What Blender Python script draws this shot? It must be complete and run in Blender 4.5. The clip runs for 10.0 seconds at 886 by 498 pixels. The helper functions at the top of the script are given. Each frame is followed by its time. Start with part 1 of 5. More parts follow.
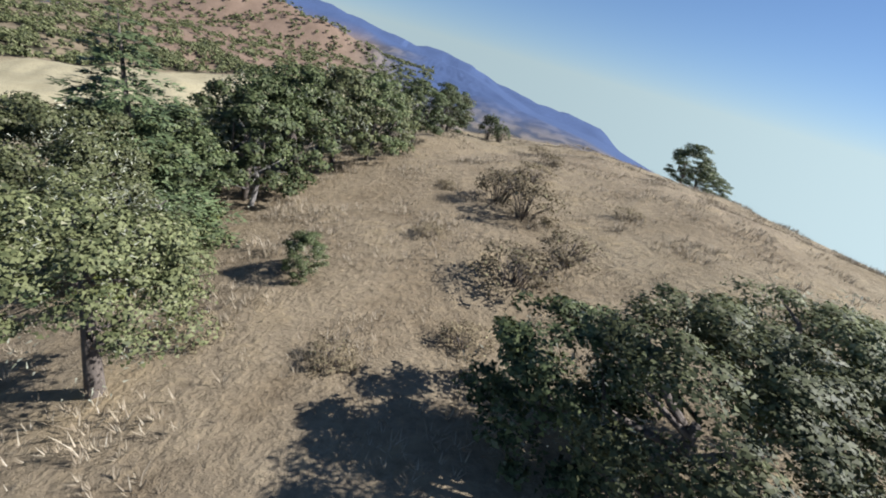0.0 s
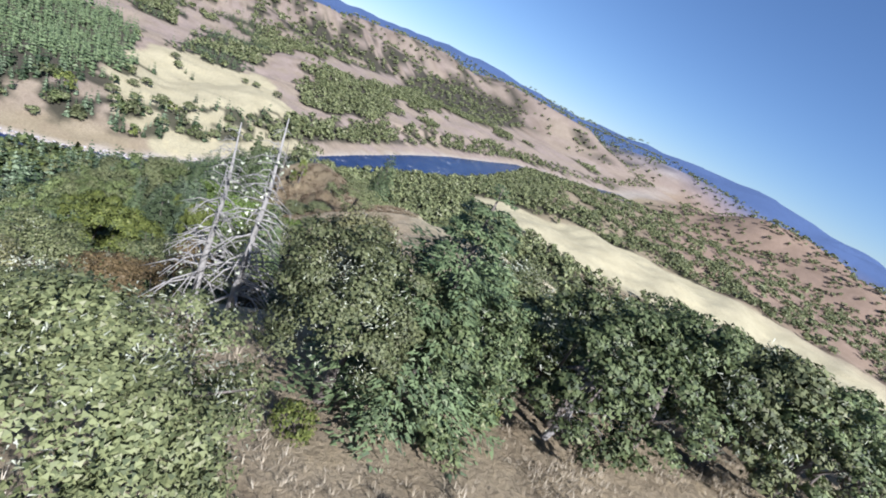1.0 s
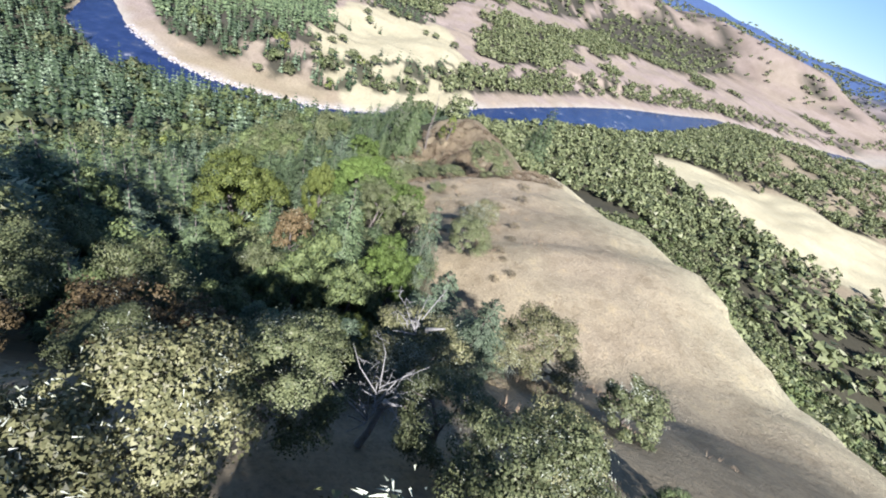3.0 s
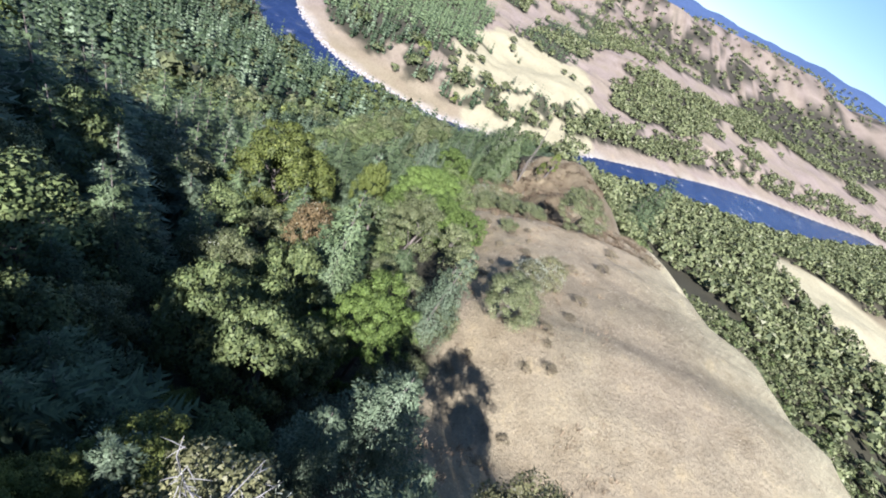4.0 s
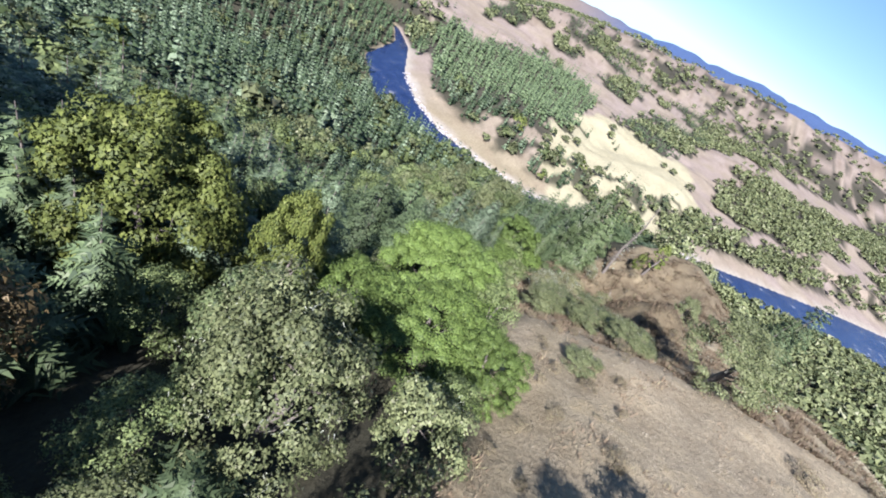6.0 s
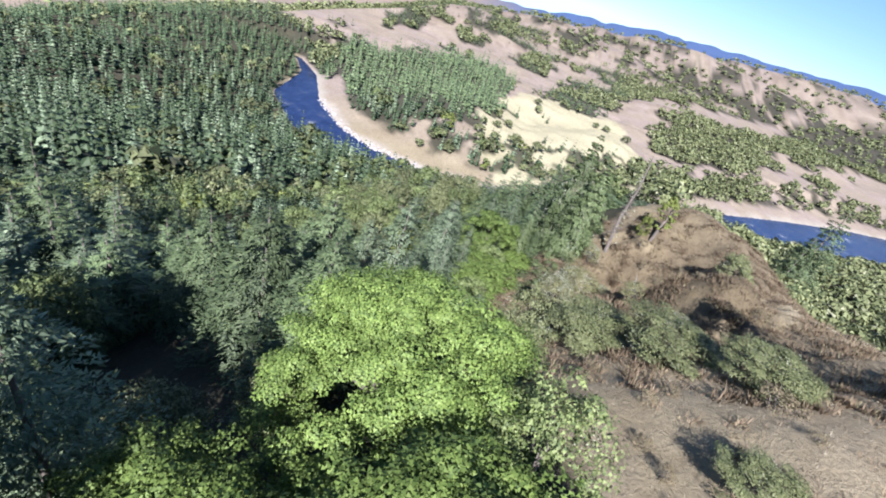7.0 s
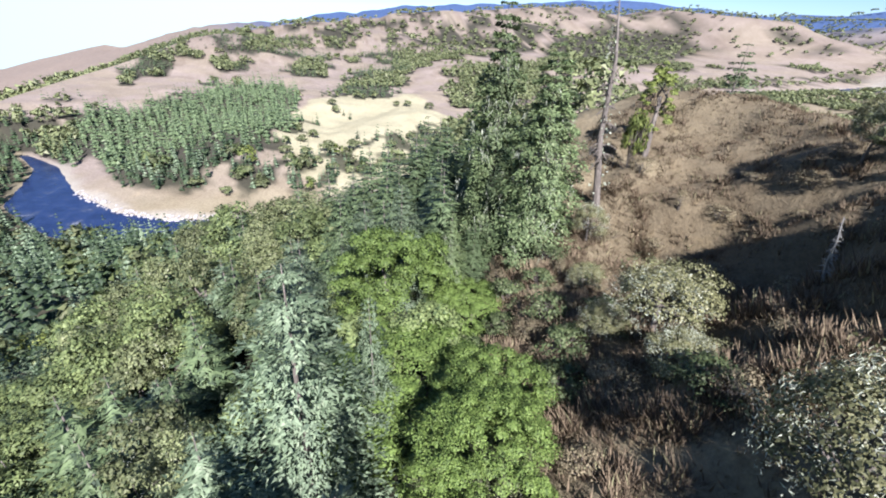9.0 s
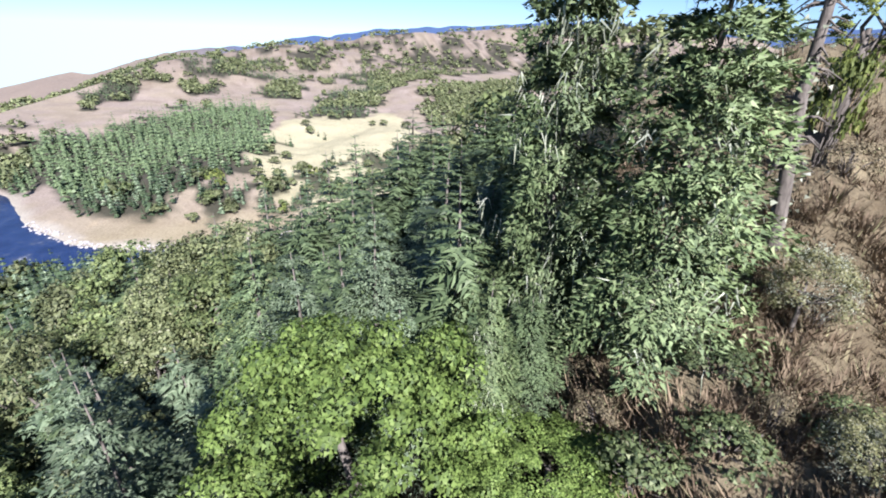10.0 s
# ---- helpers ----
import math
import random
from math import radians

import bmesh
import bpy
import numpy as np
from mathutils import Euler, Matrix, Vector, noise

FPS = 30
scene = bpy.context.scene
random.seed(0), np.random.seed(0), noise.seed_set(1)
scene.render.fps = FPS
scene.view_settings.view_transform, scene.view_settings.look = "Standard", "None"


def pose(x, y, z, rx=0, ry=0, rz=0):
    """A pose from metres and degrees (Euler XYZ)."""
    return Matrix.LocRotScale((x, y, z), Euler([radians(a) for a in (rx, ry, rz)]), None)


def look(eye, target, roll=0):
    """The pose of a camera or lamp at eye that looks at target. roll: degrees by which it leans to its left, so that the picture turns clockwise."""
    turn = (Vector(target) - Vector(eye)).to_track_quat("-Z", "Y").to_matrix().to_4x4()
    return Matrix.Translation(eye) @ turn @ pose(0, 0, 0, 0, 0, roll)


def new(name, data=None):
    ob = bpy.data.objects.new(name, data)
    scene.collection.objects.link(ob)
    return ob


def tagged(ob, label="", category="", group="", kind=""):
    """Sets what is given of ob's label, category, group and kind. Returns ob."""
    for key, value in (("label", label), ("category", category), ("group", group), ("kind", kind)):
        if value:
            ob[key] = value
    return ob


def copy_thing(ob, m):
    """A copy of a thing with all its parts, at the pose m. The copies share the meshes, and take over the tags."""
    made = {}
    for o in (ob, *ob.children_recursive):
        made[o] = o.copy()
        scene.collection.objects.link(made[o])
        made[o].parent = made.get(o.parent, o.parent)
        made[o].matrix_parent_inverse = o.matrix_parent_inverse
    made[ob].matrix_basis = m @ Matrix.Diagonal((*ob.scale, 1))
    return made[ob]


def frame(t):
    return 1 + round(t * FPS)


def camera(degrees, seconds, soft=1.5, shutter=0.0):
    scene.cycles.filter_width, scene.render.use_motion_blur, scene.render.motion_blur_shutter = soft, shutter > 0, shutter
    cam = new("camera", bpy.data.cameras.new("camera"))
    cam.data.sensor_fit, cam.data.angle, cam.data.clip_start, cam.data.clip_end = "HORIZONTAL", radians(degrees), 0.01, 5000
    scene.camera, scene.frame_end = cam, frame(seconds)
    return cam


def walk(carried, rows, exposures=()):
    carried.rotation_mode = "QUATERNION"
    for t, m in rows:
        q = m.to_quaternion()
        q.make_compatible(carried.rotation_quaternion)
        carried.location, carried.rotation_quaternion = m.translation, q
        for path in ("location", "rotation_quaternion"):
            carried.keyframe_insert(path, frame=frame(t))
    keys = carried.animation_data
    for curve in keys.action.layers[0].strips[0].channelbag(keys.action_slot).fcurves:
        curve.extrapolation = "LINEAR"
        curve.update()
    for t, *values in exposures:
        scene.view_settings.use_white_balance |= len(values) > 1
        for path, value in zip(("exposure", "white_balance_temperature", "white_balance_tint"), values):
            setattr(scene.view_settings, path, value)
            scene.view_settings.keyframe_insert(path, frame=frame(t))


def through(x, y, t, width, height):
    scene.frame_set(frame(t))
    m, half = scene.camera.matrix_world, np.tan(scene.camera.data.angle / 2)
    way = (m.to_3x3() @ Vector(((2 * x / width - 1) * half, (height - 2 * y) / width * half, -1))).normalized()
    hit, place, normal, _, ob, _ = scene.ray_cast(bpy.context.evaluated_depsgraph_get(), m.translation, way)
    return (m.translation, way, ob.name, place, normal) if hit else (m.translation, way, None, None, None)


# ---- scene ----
cam = camera(90.0, 10.0, soft=1.9)

PATH = [
    (0.0, (0.03, -0.02, 0.00), (0.80, 9.02, -4.20), 15.6),
    (0.5, (0.28, 1.95, 0.18), (-3.64, 10.58, -3.01), 22.2),
    (1.0, (-0.08, 4.03, 0.47), (-7.83, 9.16, -3.24), 26.4),
    (1.5, (-0.97, 5.75, 0.87), (-9.76, 8.25, -3.19), 25.8),
    (2.0, (-2.37, 7.26, 1.34), (-10.66, 10.22, -3.40), 20.2),
    (2.2, (-3.03, 7.87, 1.46), (-11.14, 10.77, -3.62), 20.3),
    (3.3, (-9.88, 12.17, 0.70), (-17.75, 13.82, -5.26), 25.8),
    (3.5, (-11.70, 13.04, 0.00), (-19.61, 14.29, -5.99), 27.9),
    (4.0, (-16.73, 14.92, -2.03), (-24.63, 15.18, -8.17), 32.6),
    (4.5, (-22.12, 16.20, -4.31), (-30.13, 15.71, -10.27), 31.7),
    (5.0, (-27.70, 16.88, -6.83), (-35.61, 15.53, -12.79), 33.1),
    (5.2, (-30.01, 17.00, -7.97), (-37.86, 15.35, -13.93), 34.4),
    (6.3, (-45.93, 15.39, -16.45), (-53.91, 13.27, -22.09), 32.0),
    (6.5, (-48.72, 14.68, -18.04), (-56.82, 12.72, -23.56), 28.3),
    (7.0, (-55.90, 12.63, -22.02), (-64.25, 11.25, -27.34), 19.8),
    (7.5, (-63.26, 10.65, -25.76), (-71.80, 10.01, -30.93), 14.5),
    (8.0, (-70.65, 9.10, -29.43), (-79.35, 9.66, -34.33), 8.9),
    (8.5, (-77.99, 8.26, -32.80), (-86.65, 9.69, -37.58), 3.9),
    (9.0, (-85.64, 8.05, -35.85), (-94.29, 9.60, -40.61), 2.7),
    (9.5, (-93.66, 8.55, -38.86), (-102.44, 10.12, -43.37), 2.9),
    (10.0, (-102.06, 9.53, -41.64), (-110.83, 11.53, -46.02), 1.9),
]
walk(cam, [(t, look(a, b, r)) for t, a, b, r in PATH], [(0.0, 0.9, 5950, 15), (0.5, 1.0, 5650, 16), (1.0, 1.18, 5600, 16), (2.0, 1.43, 5750, 16), (4.0, 1.55, 5650, 17), (10.0, 1.55, 5650, 17)])

# ---- world and sun ----
SUN_FROM = Vector((0.752, 0.062, 0.656)).normalized()
world = bpy.data.worlds.new("sky_world")
scene.world = world
world.use_nodes = True
wn, wl = world.node_tree.nodes, world.node_tree.links
sky = wn.new("ShaderNodeTexSky")
sky.sky_type, sky.sun_disc = "NISHITA", False
sky.sun_elevation = math.asin(SUN_FROM.z)
sky.sun_rotation = math.atan2(SUN_FROM.x, SUN_FROM.y)
sky.altitude, sky.air_density, sky.dust_density, sky.ozone_density = 200, 1.0, 0.05, 5.0
wn["Background"].inputs["Strength"].default_value = 0.05
# pale blue haze down to and below the horizon: the sky is read a little higher than it stands
wc, wsep, wcom = wn.new("ShaderNodeTexCoord"), wn.new("ShaderNodeSeparateXYZ"), wn.new("ShaderNodeCombineXYZ")
wmax, wmul = wn.new("ShaderNodeMath"), wn.new("ShaderNodeMath")
wmax.operation, wmul.operation = "MAXIMUM", "MULTIPLY_ADD"
wmax.inputs[1].default_value = 0.0
wmul.inputs[1].default_value, wmul.inputs[2].default_value = 0.95, 0.04
wl.new(wc.outputs["Generated"], wsep.inputs[0])
wl.new(wsep.outputs[0], wcom.inputs[0])
wl.new(wsep.outputs[1], wcom.inputs[1])
wl.new(wsep.outputs[2], wmax.inputs[0])
wl.new(wmax.outputs[0], wmul.inputs[0])
wl.new(wmul.outputs[0], wcom.inputs[2])
wl.new(wcom.outputs[0], sky.inputs["Vector"])
wl.new(sky.outputs[0], wn["Background"].inputs["Color"])
sun_data = bpy.data.lights.new("sun", "SUN")
sun_data.energy, sun_data.angle, sun_data.color = 5.0, radians(0.5), (1.0, 0.955, 0.89)
sun = new("sun", sun_data)
sun.rotation_mode = "QUATERNION"
sun.rotation_quaternion = SUN_FROM.to_track_quat("Z", "Y")


# ---- materials ----
def material(name):
    m = bpy.data.materials.new(name)
    m.use_nodes = True
    nt = m.node_tree
    return m, nt.nodes, nt.links, nt.nodes["Principled BSDF"]


def noise_node(n, l, scale, detail=4.0, rough=0.6, coord=None):
    t = n.new("ShaderNodeTexNoise")
    t.inputs["Scale"].default_value, t.inputs["Detail"].default_value, t.inputs["Roughness"].default_value = scale, detail, rough
    if coord is not None:
        l.new(coord, t.inputs["Vector"])
    return t


def ramp(n, l, fac, stops):
    r = n.new("ShaderNodeValToRGB")
    el = r.color_ramp.elements
    while len(el) < len(stops):
        el.new(0.5)
    for e, (p, c) in zip(el, stops):
        e.position, e.color = p, (*c, 1)
    l.new(fac, r.inputs[0])
    return r


def mix(n, l, fac, a, b, kind="MIX"):
    m = n.new("ShaderNodeMix")
    m.data_type, m.blend_type = "RGBA", kind
    for sock, v in ((m.inputs[0], fac), (m.inputs[6], a), (m.inputs[7], b)):
        if isinstance(v, (int, float)):
            sock.default_value = v
        elif isinstance(v, tuple):
            sock.default_value = (*v, 1)
        else:
            l.new(v, sock)
    return m.outputs[2]


def leaf_material(name, dark, light, odd=(0.3, 0.25, 0.06), odd_share=0.04, through=0.3, gloss=0.6):
    """Foliage: every leaf its own tint, every tree a little shifted, light showing through."""
    m, n, l, p = material(name)
    geo, info = n.new("ShaderNodeNewGeometry"), n.new("ShaderNodeObjectInfo")
    r = ramp(n, l, geo.outputs["Random Per Island"], [(0.0, dark), (0.75, light), (1.0 - odd_share, light), (1.0, odd)])
    tc = n.new("ShaderNodeTexCoord")
    big = noise_node(n, l, 0.6, 2.0, 0.5, tc.outputs["Object"])
    hsv = n.new("ShaderNodeHueSaturation")
    mr = n.new("ShaderNodeMapRange")
    mr.inputs[3].default_value, mr.inputs[4].default_value = 0.72, 1.25
    l.new(info.outputs["Random"], mr.inputs[0])
    mv = n.new("ShaderNodeMath")
    mv.operation = "MULTIPLY_ADD"
    mv.inputs[1].default_value, mv.inputs[2].default_value = 0.9, 0.55
    l.new(big.outputs["Fac"], mv.inputs[0])
    mm = n.new("ShaderNodeMath")
    mm.operation = "MULTIPLY"
    l.new(mr.outputs[0], mm.inputs[0])
    l.new(mv.outputs[0], mm.inputs[1])
    l.new(mm.outputs[0], hsv.inputs["Value"])
    l.new(r.outputs[0], hsv.inputs["Color"])
    l.new(hsv.outputs[0], p.inputs["Base Color"])
    p.inputs["Roughness"].default_value = gloss
    p.inputs["Specular IOR Level"].default_value = 0.2
    tr = n.new("ShaderNodeBsdfTranslucent")
    l.new(hsv.outputs[0], tr.inputs["Color"])
    ms = n.new("ShaderNodeMixShader")
    ms.inputs[0].default_value = 0.6 * through
    l.new(p.outputs[0], ms.inputs[1])
    l.new(tr.outputs[0], ms.inputs[2])
    l.new(ms.outputs[0], n["Material Output"].inputs["Surface"])
    return m


def bark_material(name, dark, light, scale=6.0):
    m, n, l, p = material(name)
    tc = n.new("ShaderNodeTexCoord")
    mp = n.new("ShaderNodeMapping")
    mp.inputs["Scale"].default_value = (1, 1, 0.25)
    l.new(tc.outputs["Object"], mp.inputs["Vector"])
    a = noise_node(n, l, scale, 6, 0.7, mp.outputs[0])
    r = ramp(n, l, a.outputs["Fac"], [(0.3, dark), (0.7, light)])
    l.new(r.outputs[0], p.inputs["Base Color"])
    p.inputs["Roughness"].default_value = 0.9
    b = n.new("ShaderNodeBump")
    b.inputs["Strength"].default_value, b.inputs["Distance"].default_value = 0.7, 0.05
    l.new(a.outputs["Fac"], b.inputs["Height"])
    l.new(b.outputs[0], p.inputs["Normal"])
    return m


def ground_material():
    """Land cover, far haze and wood shade come from the sheet's own cover attribute; grain, tufts and stains from noise
    at several sizes.
    """
    m, n, l, p = material("dry_land")
    geo = n.new("ShaderNodeNewGeometry")
    pos = geo.outputs["Position"]
    cov = n.new("ShaderNodeAttribute")
    cov.attribute_name = "cover"
    fine = noise_node(n, l, 5.0, 6, 0.75, pos)
    mid = noise_node(n, l, 0.55, 5, 0.65, pos)
    wide = noise_node(n, l, 0.035, 5, 0.6, pos)
    f = ramp(n, l, fine.outputs["Fac"], [(0.25, (0.62, 0.6, 0.58)), (0.5, (1.0, 1.0, 1.0)), (0.75, (1.3, 1.28, 1.2))])
    g = ramp(n, l, mid.outputs["Fac"], [(0.3, (0.76, 0.73, 0.7)), (0.55, (1.0, 1.0, 1.0)), (0.75, (1.18, 1.14, 1.02))])
    w = ramp(n, l, wide.outputs["Fac"], [(0.3, (0.86, 0.85, 0.82)), (0.6, (1.0, 1.0, 1.0)), (0.75, (1.15, 1.12, 1.05))])
    c = mix(n, l, 1.0, cov.outputs["Color"], f.outputs[0], "MULTIPLY")
    c = mix(n, l, 1.0, c, g.outputs[0], "MULTIPLY")
    c = mix(n, l, 1.0, c, w.outputs[0], "MULTIPLY")
    l.new(c, p.inputs["Base Color"])
    p.inputs["Roughness"].default_value = 0.95
    p.inputs["Specular IOR Level"].default_value = 0.15
    b = n.new("ShaderNodeBump")
    b.inputs["Strength"].default_value, b.inputs["Distance"].default_value = 0.8, 0.12
    l.new(fine.outputs["Fac"], b.inputs["Height"])
    b2 = n.new("ShaderNodeBump")
    b2.inputs["Strength"].default_value, b2.inputs["Distance"].default_value = 0.45, 0.5
    l.new(mid.outputs["Fac"], b2.inputs["Height"])
    l.new(b.outputs[0], b2.inputs["Normal"])
    l.new(b2.outputs[0], p.inputs["Normal"])
    return m


def water_material():
    m, n, l, p = material("river_water")
    geo = n.new("ShaderNodeNewGeometry")
    a = noise_node(n, l, 0.35, 5, 0.7, geo.outputs["Position"])
    flow = noise_node(n, l, 0.05, 6, 0.7, geo.outputs["Position"])
    r = ramp(n, l, flow.outputs["Fac"], [(0.35, (0.008, 0.014, 0.045)), (0.52, (0.014, 0.024, 0.07)), (0.62, (0.035, 0.042, 0.07)), (0.68, (0.2, 0.2, 0.22))])
    l.new(r.outputs[0], p.inputs["Base Color"])
    p.inputs["Roughness"].default_value = 0.15
    p.inputs["IOR"].default_value = 1.33
    b = n.new("ShaderNodeBump")
    b.inputs["Strength"].default_value, b.inputs["Distance"].default_value = 0.4, 0.5
    l.new(a.outputs["Fac"], b.inputs["Height"])
    l.new(b.outputs[0], p.inputs["Normal"])
    return m


GROUND, WATERY = ground_material(), water_material()
FIR = leaf_material("fir_needles", (0.026, 0.041, 0.018), (0.108, 0.142, 0.062), (0.14, 0.16, 0.09), 0.08, 0.15)
FIR_PALE = leaf_material("pale_fir_needles", (0.045, 0.066, 0.034), (0.155, 0.195, 0.11), (0.22, 0.25, 0.155), 0.1, 0.15)
FIR_LICHEN = leaf_material("lichen_fir_needles", (0.038, 0.058, 0.022), (0.15, 0.19, 0.078), (0.24, 0.26, 0.13), 0.08, 0.18)
FIR_DEEP = leaf_material("deep_fir_needles", (0.014, 0.026, 0.011), (0.062, 0.09, 0.038), (0.1, 0.12, 0.06), 0.08, 0.12)
OAK = leaf_material("oak_leaves", (0.05, 0.062, 0.025), (0.168, 0.181, 0.078), (0.25, 0.245, 0.145), 0.09, 0.22)
OAK_DRY = leaf_material("dry_oak_leaves", (0.075, 0.078, 0.032), (0.21, 0.2, 0.09), (0.3, 0.28, 0.18), 0.16, 0.22)
MAPLE = leaf_material("maple_leaves", (0.05, 0.079, 0.018), (0.15, 0.206, 0.048), (0.21, 0.26, 0.077), 0.1, 0.3)
LIME = leaf_material("yellow_green_leaves", (0.062, 0.08, 0.02), (0.165, 0.19, 0.044), (0.25, 0.26, 0.075), 0.08, 0.3)
MADRONE = leaf_material("broad_green_leaves", (0.046, 0.066, 0.024), (0.162, 0.192, 0.068), (0.2, 0.225, 0.1), 0.06, 0.25)
HOLLY = leaf_material("dark_green_leaves", (0.03, 0.044, 0.018), (0.125, 0.152, 0.06), (0.24, 0.245, 0.13), 0.1, 0.2)
RUST = leaf_material("rusty_leaves", (0.08, 0.06, 0.026), (0.17, 0.12, 0.055), (0.24, 0.18, 0.1), 0.1, 0.2)
STRAW = leaf_material("dry_grass_blades", (0.22, 0.175, 0.115), (0.45, 0.39, 0.275), (0.54, 0.49, 0.375), 0.1, 0.25, 0.7)
BRUSH = leaf_material("dry_brush", (0.095, 0.076, 0.042), (0.24, 0.195, 0.115), (0.27, 0.26, 0.13), 0.12, 0.15, 0.8)
WEED = leaf_material("brown_weeds", (0.1, 0.07, 0.042), (0.25, 0.185, 0.115), (0.3, 0.28, 0.14), 0.12, 0.25, 0.8)
MOSS = leaf_material("pale_lichen", (0.24, 0.255, 0.165), (0.44, 0.45, 0.33), (0.5, 0.5, 0.4), 0.1, 0.2, 0.9)
BARK = bark_material("grey_brown_bark", (0.05, 0.04, 0.03), (0.19, 0.16, 0.13))
DEADWOOD = bark_material("bleached_dead_wood", (0.16, 0.15, 0.13), (0.34, 0.32, 0.285), 9.0)
STONE = bark_material("river_stone", (0.2, 0.18, 0.165), (0.5, 0.46, 0.43), 1.5)


# ---- the lie of the land ----
CREST_LINE = [(16, -40, -5), (10, -12, -2.7), (9, 8, -2.7), (8.5, 22, -3.5), (4, 36, -9.0), (-8, 42.7, -14.8), (-37, 47.1, -22.2), (-60, 45, -27.6), (-76, 45.4, -30.6), (-93, 39.6, -38.0),
              (-110, 39.3, -41.4), (-125, 36, -42.0), (-142, 34, -58), (-185, 28, -92), (-270, 10, -140), (-370, -15, -180)]


def rounded_line(rows, parts=2):
    """The same line with its corners rounded off."""
    p = np.array([rows[0]] + list(rows) + [rows[-1]], float)
    out = []
    for k in range(1, len(p) - 2):
        for u in np.arange(parts) / parts:
            a, b, c, d = p[k - 1], p[k], p[k + 1], p[k + 2]
            out.append(0.5 * (2 * b + (c - a) * u + (2 * a - 5 * b + 4 * c - d) * u * u + (3 * b - a - 3 * c + d) * u ** 3))
    return np.array(out + [p[-2]])


CREST = rounded_line(CREST_LINE)
RIVER = np.array([(-606, -354, 3), (-560, -306, 15), (-475, -263, 44), (-425, -205, 46), (-410, -150, 36), (-414, -90, 28), (-425, -40, 28), (-452, 10, 28),
                  (-500, 75, 34), (-570, 150, 42), (-640, 240, 56), (-725, 370, 92), (-830, 510, 92), (-950, 680, 60), (-1060, 820, 30), (-1180, 1300, 40), (-1270, 1740, 170), (-1500, 2150, 120), (-2200, 2900, 60)], float)
WATER = -190.0
SKY_AZ = [-180, -90, -50, -39, -20, -12, -3, 5, 14, 28, 39, 48, 57, 64, 75, 86, 96, 108, 112, 119, 125, 133, 142, 150, 180]
SKY_RISE = [-15, -13, -11.8, -9.5, -5.6, -4.7, -2.4, -1.6, 0.2, 1.7, 0.8, 0.3, 0.8, 1.3, 0.2, -0.4, -2.0, -3.8, -5.2, -7.2, -9.1, -11, -13.2, -15, -15]
# small banks and hollows on the ridge: x, y, radius, height
BUMPS = [(-92.2, 28.6, 4.0, 3.6), (-104.5, 27.5, 6.5, -3.2), (-97, 24.5, 3.8, -0.5), (-82, 28.5, 5, -2.4), (-115.5, 33.5, 5, -2.4), (-101, 19.5, 5, -0.9), (-108, 20, 5, 0.9), (-86, 23.5, 2.4, 1.2), (-84.5, 18.6, 3.4, -2.2), (-118.5, 29.5, 4.0, 0.7), (-29, 2.5, 12, -4.5)]
# far hills: x, y, top, length, width, turn in degrees
HILLS = [(-1250, -420, -98, 330, 230, 20), (-1020, -800, -130, 420, 260, 40), (-900, -1250, -150, 500, 300, 60), (-1700, -150, -88, 420, 260, -10), (-1480, 130, -138, 200, 120, 10),
         (-2100, 350, -45, 600, 260, -20), (-2500, 900, 5, 700, 320, -30), (-2150, 1500, 25, 620, 260, -50), (-1900, 2500, -12, 500, 240, -40), (-1080, 215, -141, 150, 90, -5),
         (-820, 1900, -12, 330, 140, -75), (-560, 1850, -60, 330, 130, -80), (-700, 1560, -128, 90, 50, -60), (-330, 2000, -135, 420, 150, -85)]


def poly_near(px, py, line):
    """Distance to a line of points, the value carried along it, the side (+ on its left), for arrays of places."""
    best = np.full(px.shape, 1e9)
    val, side = np.zeros(px.shape), np.zeros(px.shape)
    for a, b in zip(line[:-1], line[1:]):
        ex, ey = b[0] - a[0], b[1] - a[1]
        u = np.clip(((px - a[0]) * ex + (py - a[1]) * ey) / (ex * ex + ey * ey), 0, 1)
        qx, qy = px - a[0] - u * ex, py - a[1] - u * ey
        d = np.hypot(qx, qy)
        m = d < best
        best = np.where(m, d, best)
        val = np.where(m, a[2] + u * (b[2] - a[2]), val)
        side = np.where(m, np.sign(ex * qy - ey * qx), side)
    return best, val, side


def smooth_max(a, b, k):
    h = np.clip(0.5 + 0.5 * (a - b) / k, 0, 1)
    return b + (a - b) * h + k * h * (1 - h)


def waves(x, y, size, seed):
    """Cheap smooth unevenness from a few turned waves, about -1 to 1."""
    r = np.random.RandomState(seed)
    out = np.zeros(np.shape(x))
    for k in range(7):
        a, s, p = r.uniform(0, 6.28), size * r.uniform(0.6, 1.7), r.uniform(0, 6.28, 2)
        u, v = x * np.cos(a) + y * np.sin(a), y * np.cos(a) - x * np.sin(a)
        out = out + np.sin(6.28 * u / s + p[0] + 1.3 * np.sin(6.28 * v / (1.7 * s) + p[1]))
    return out / 3.5


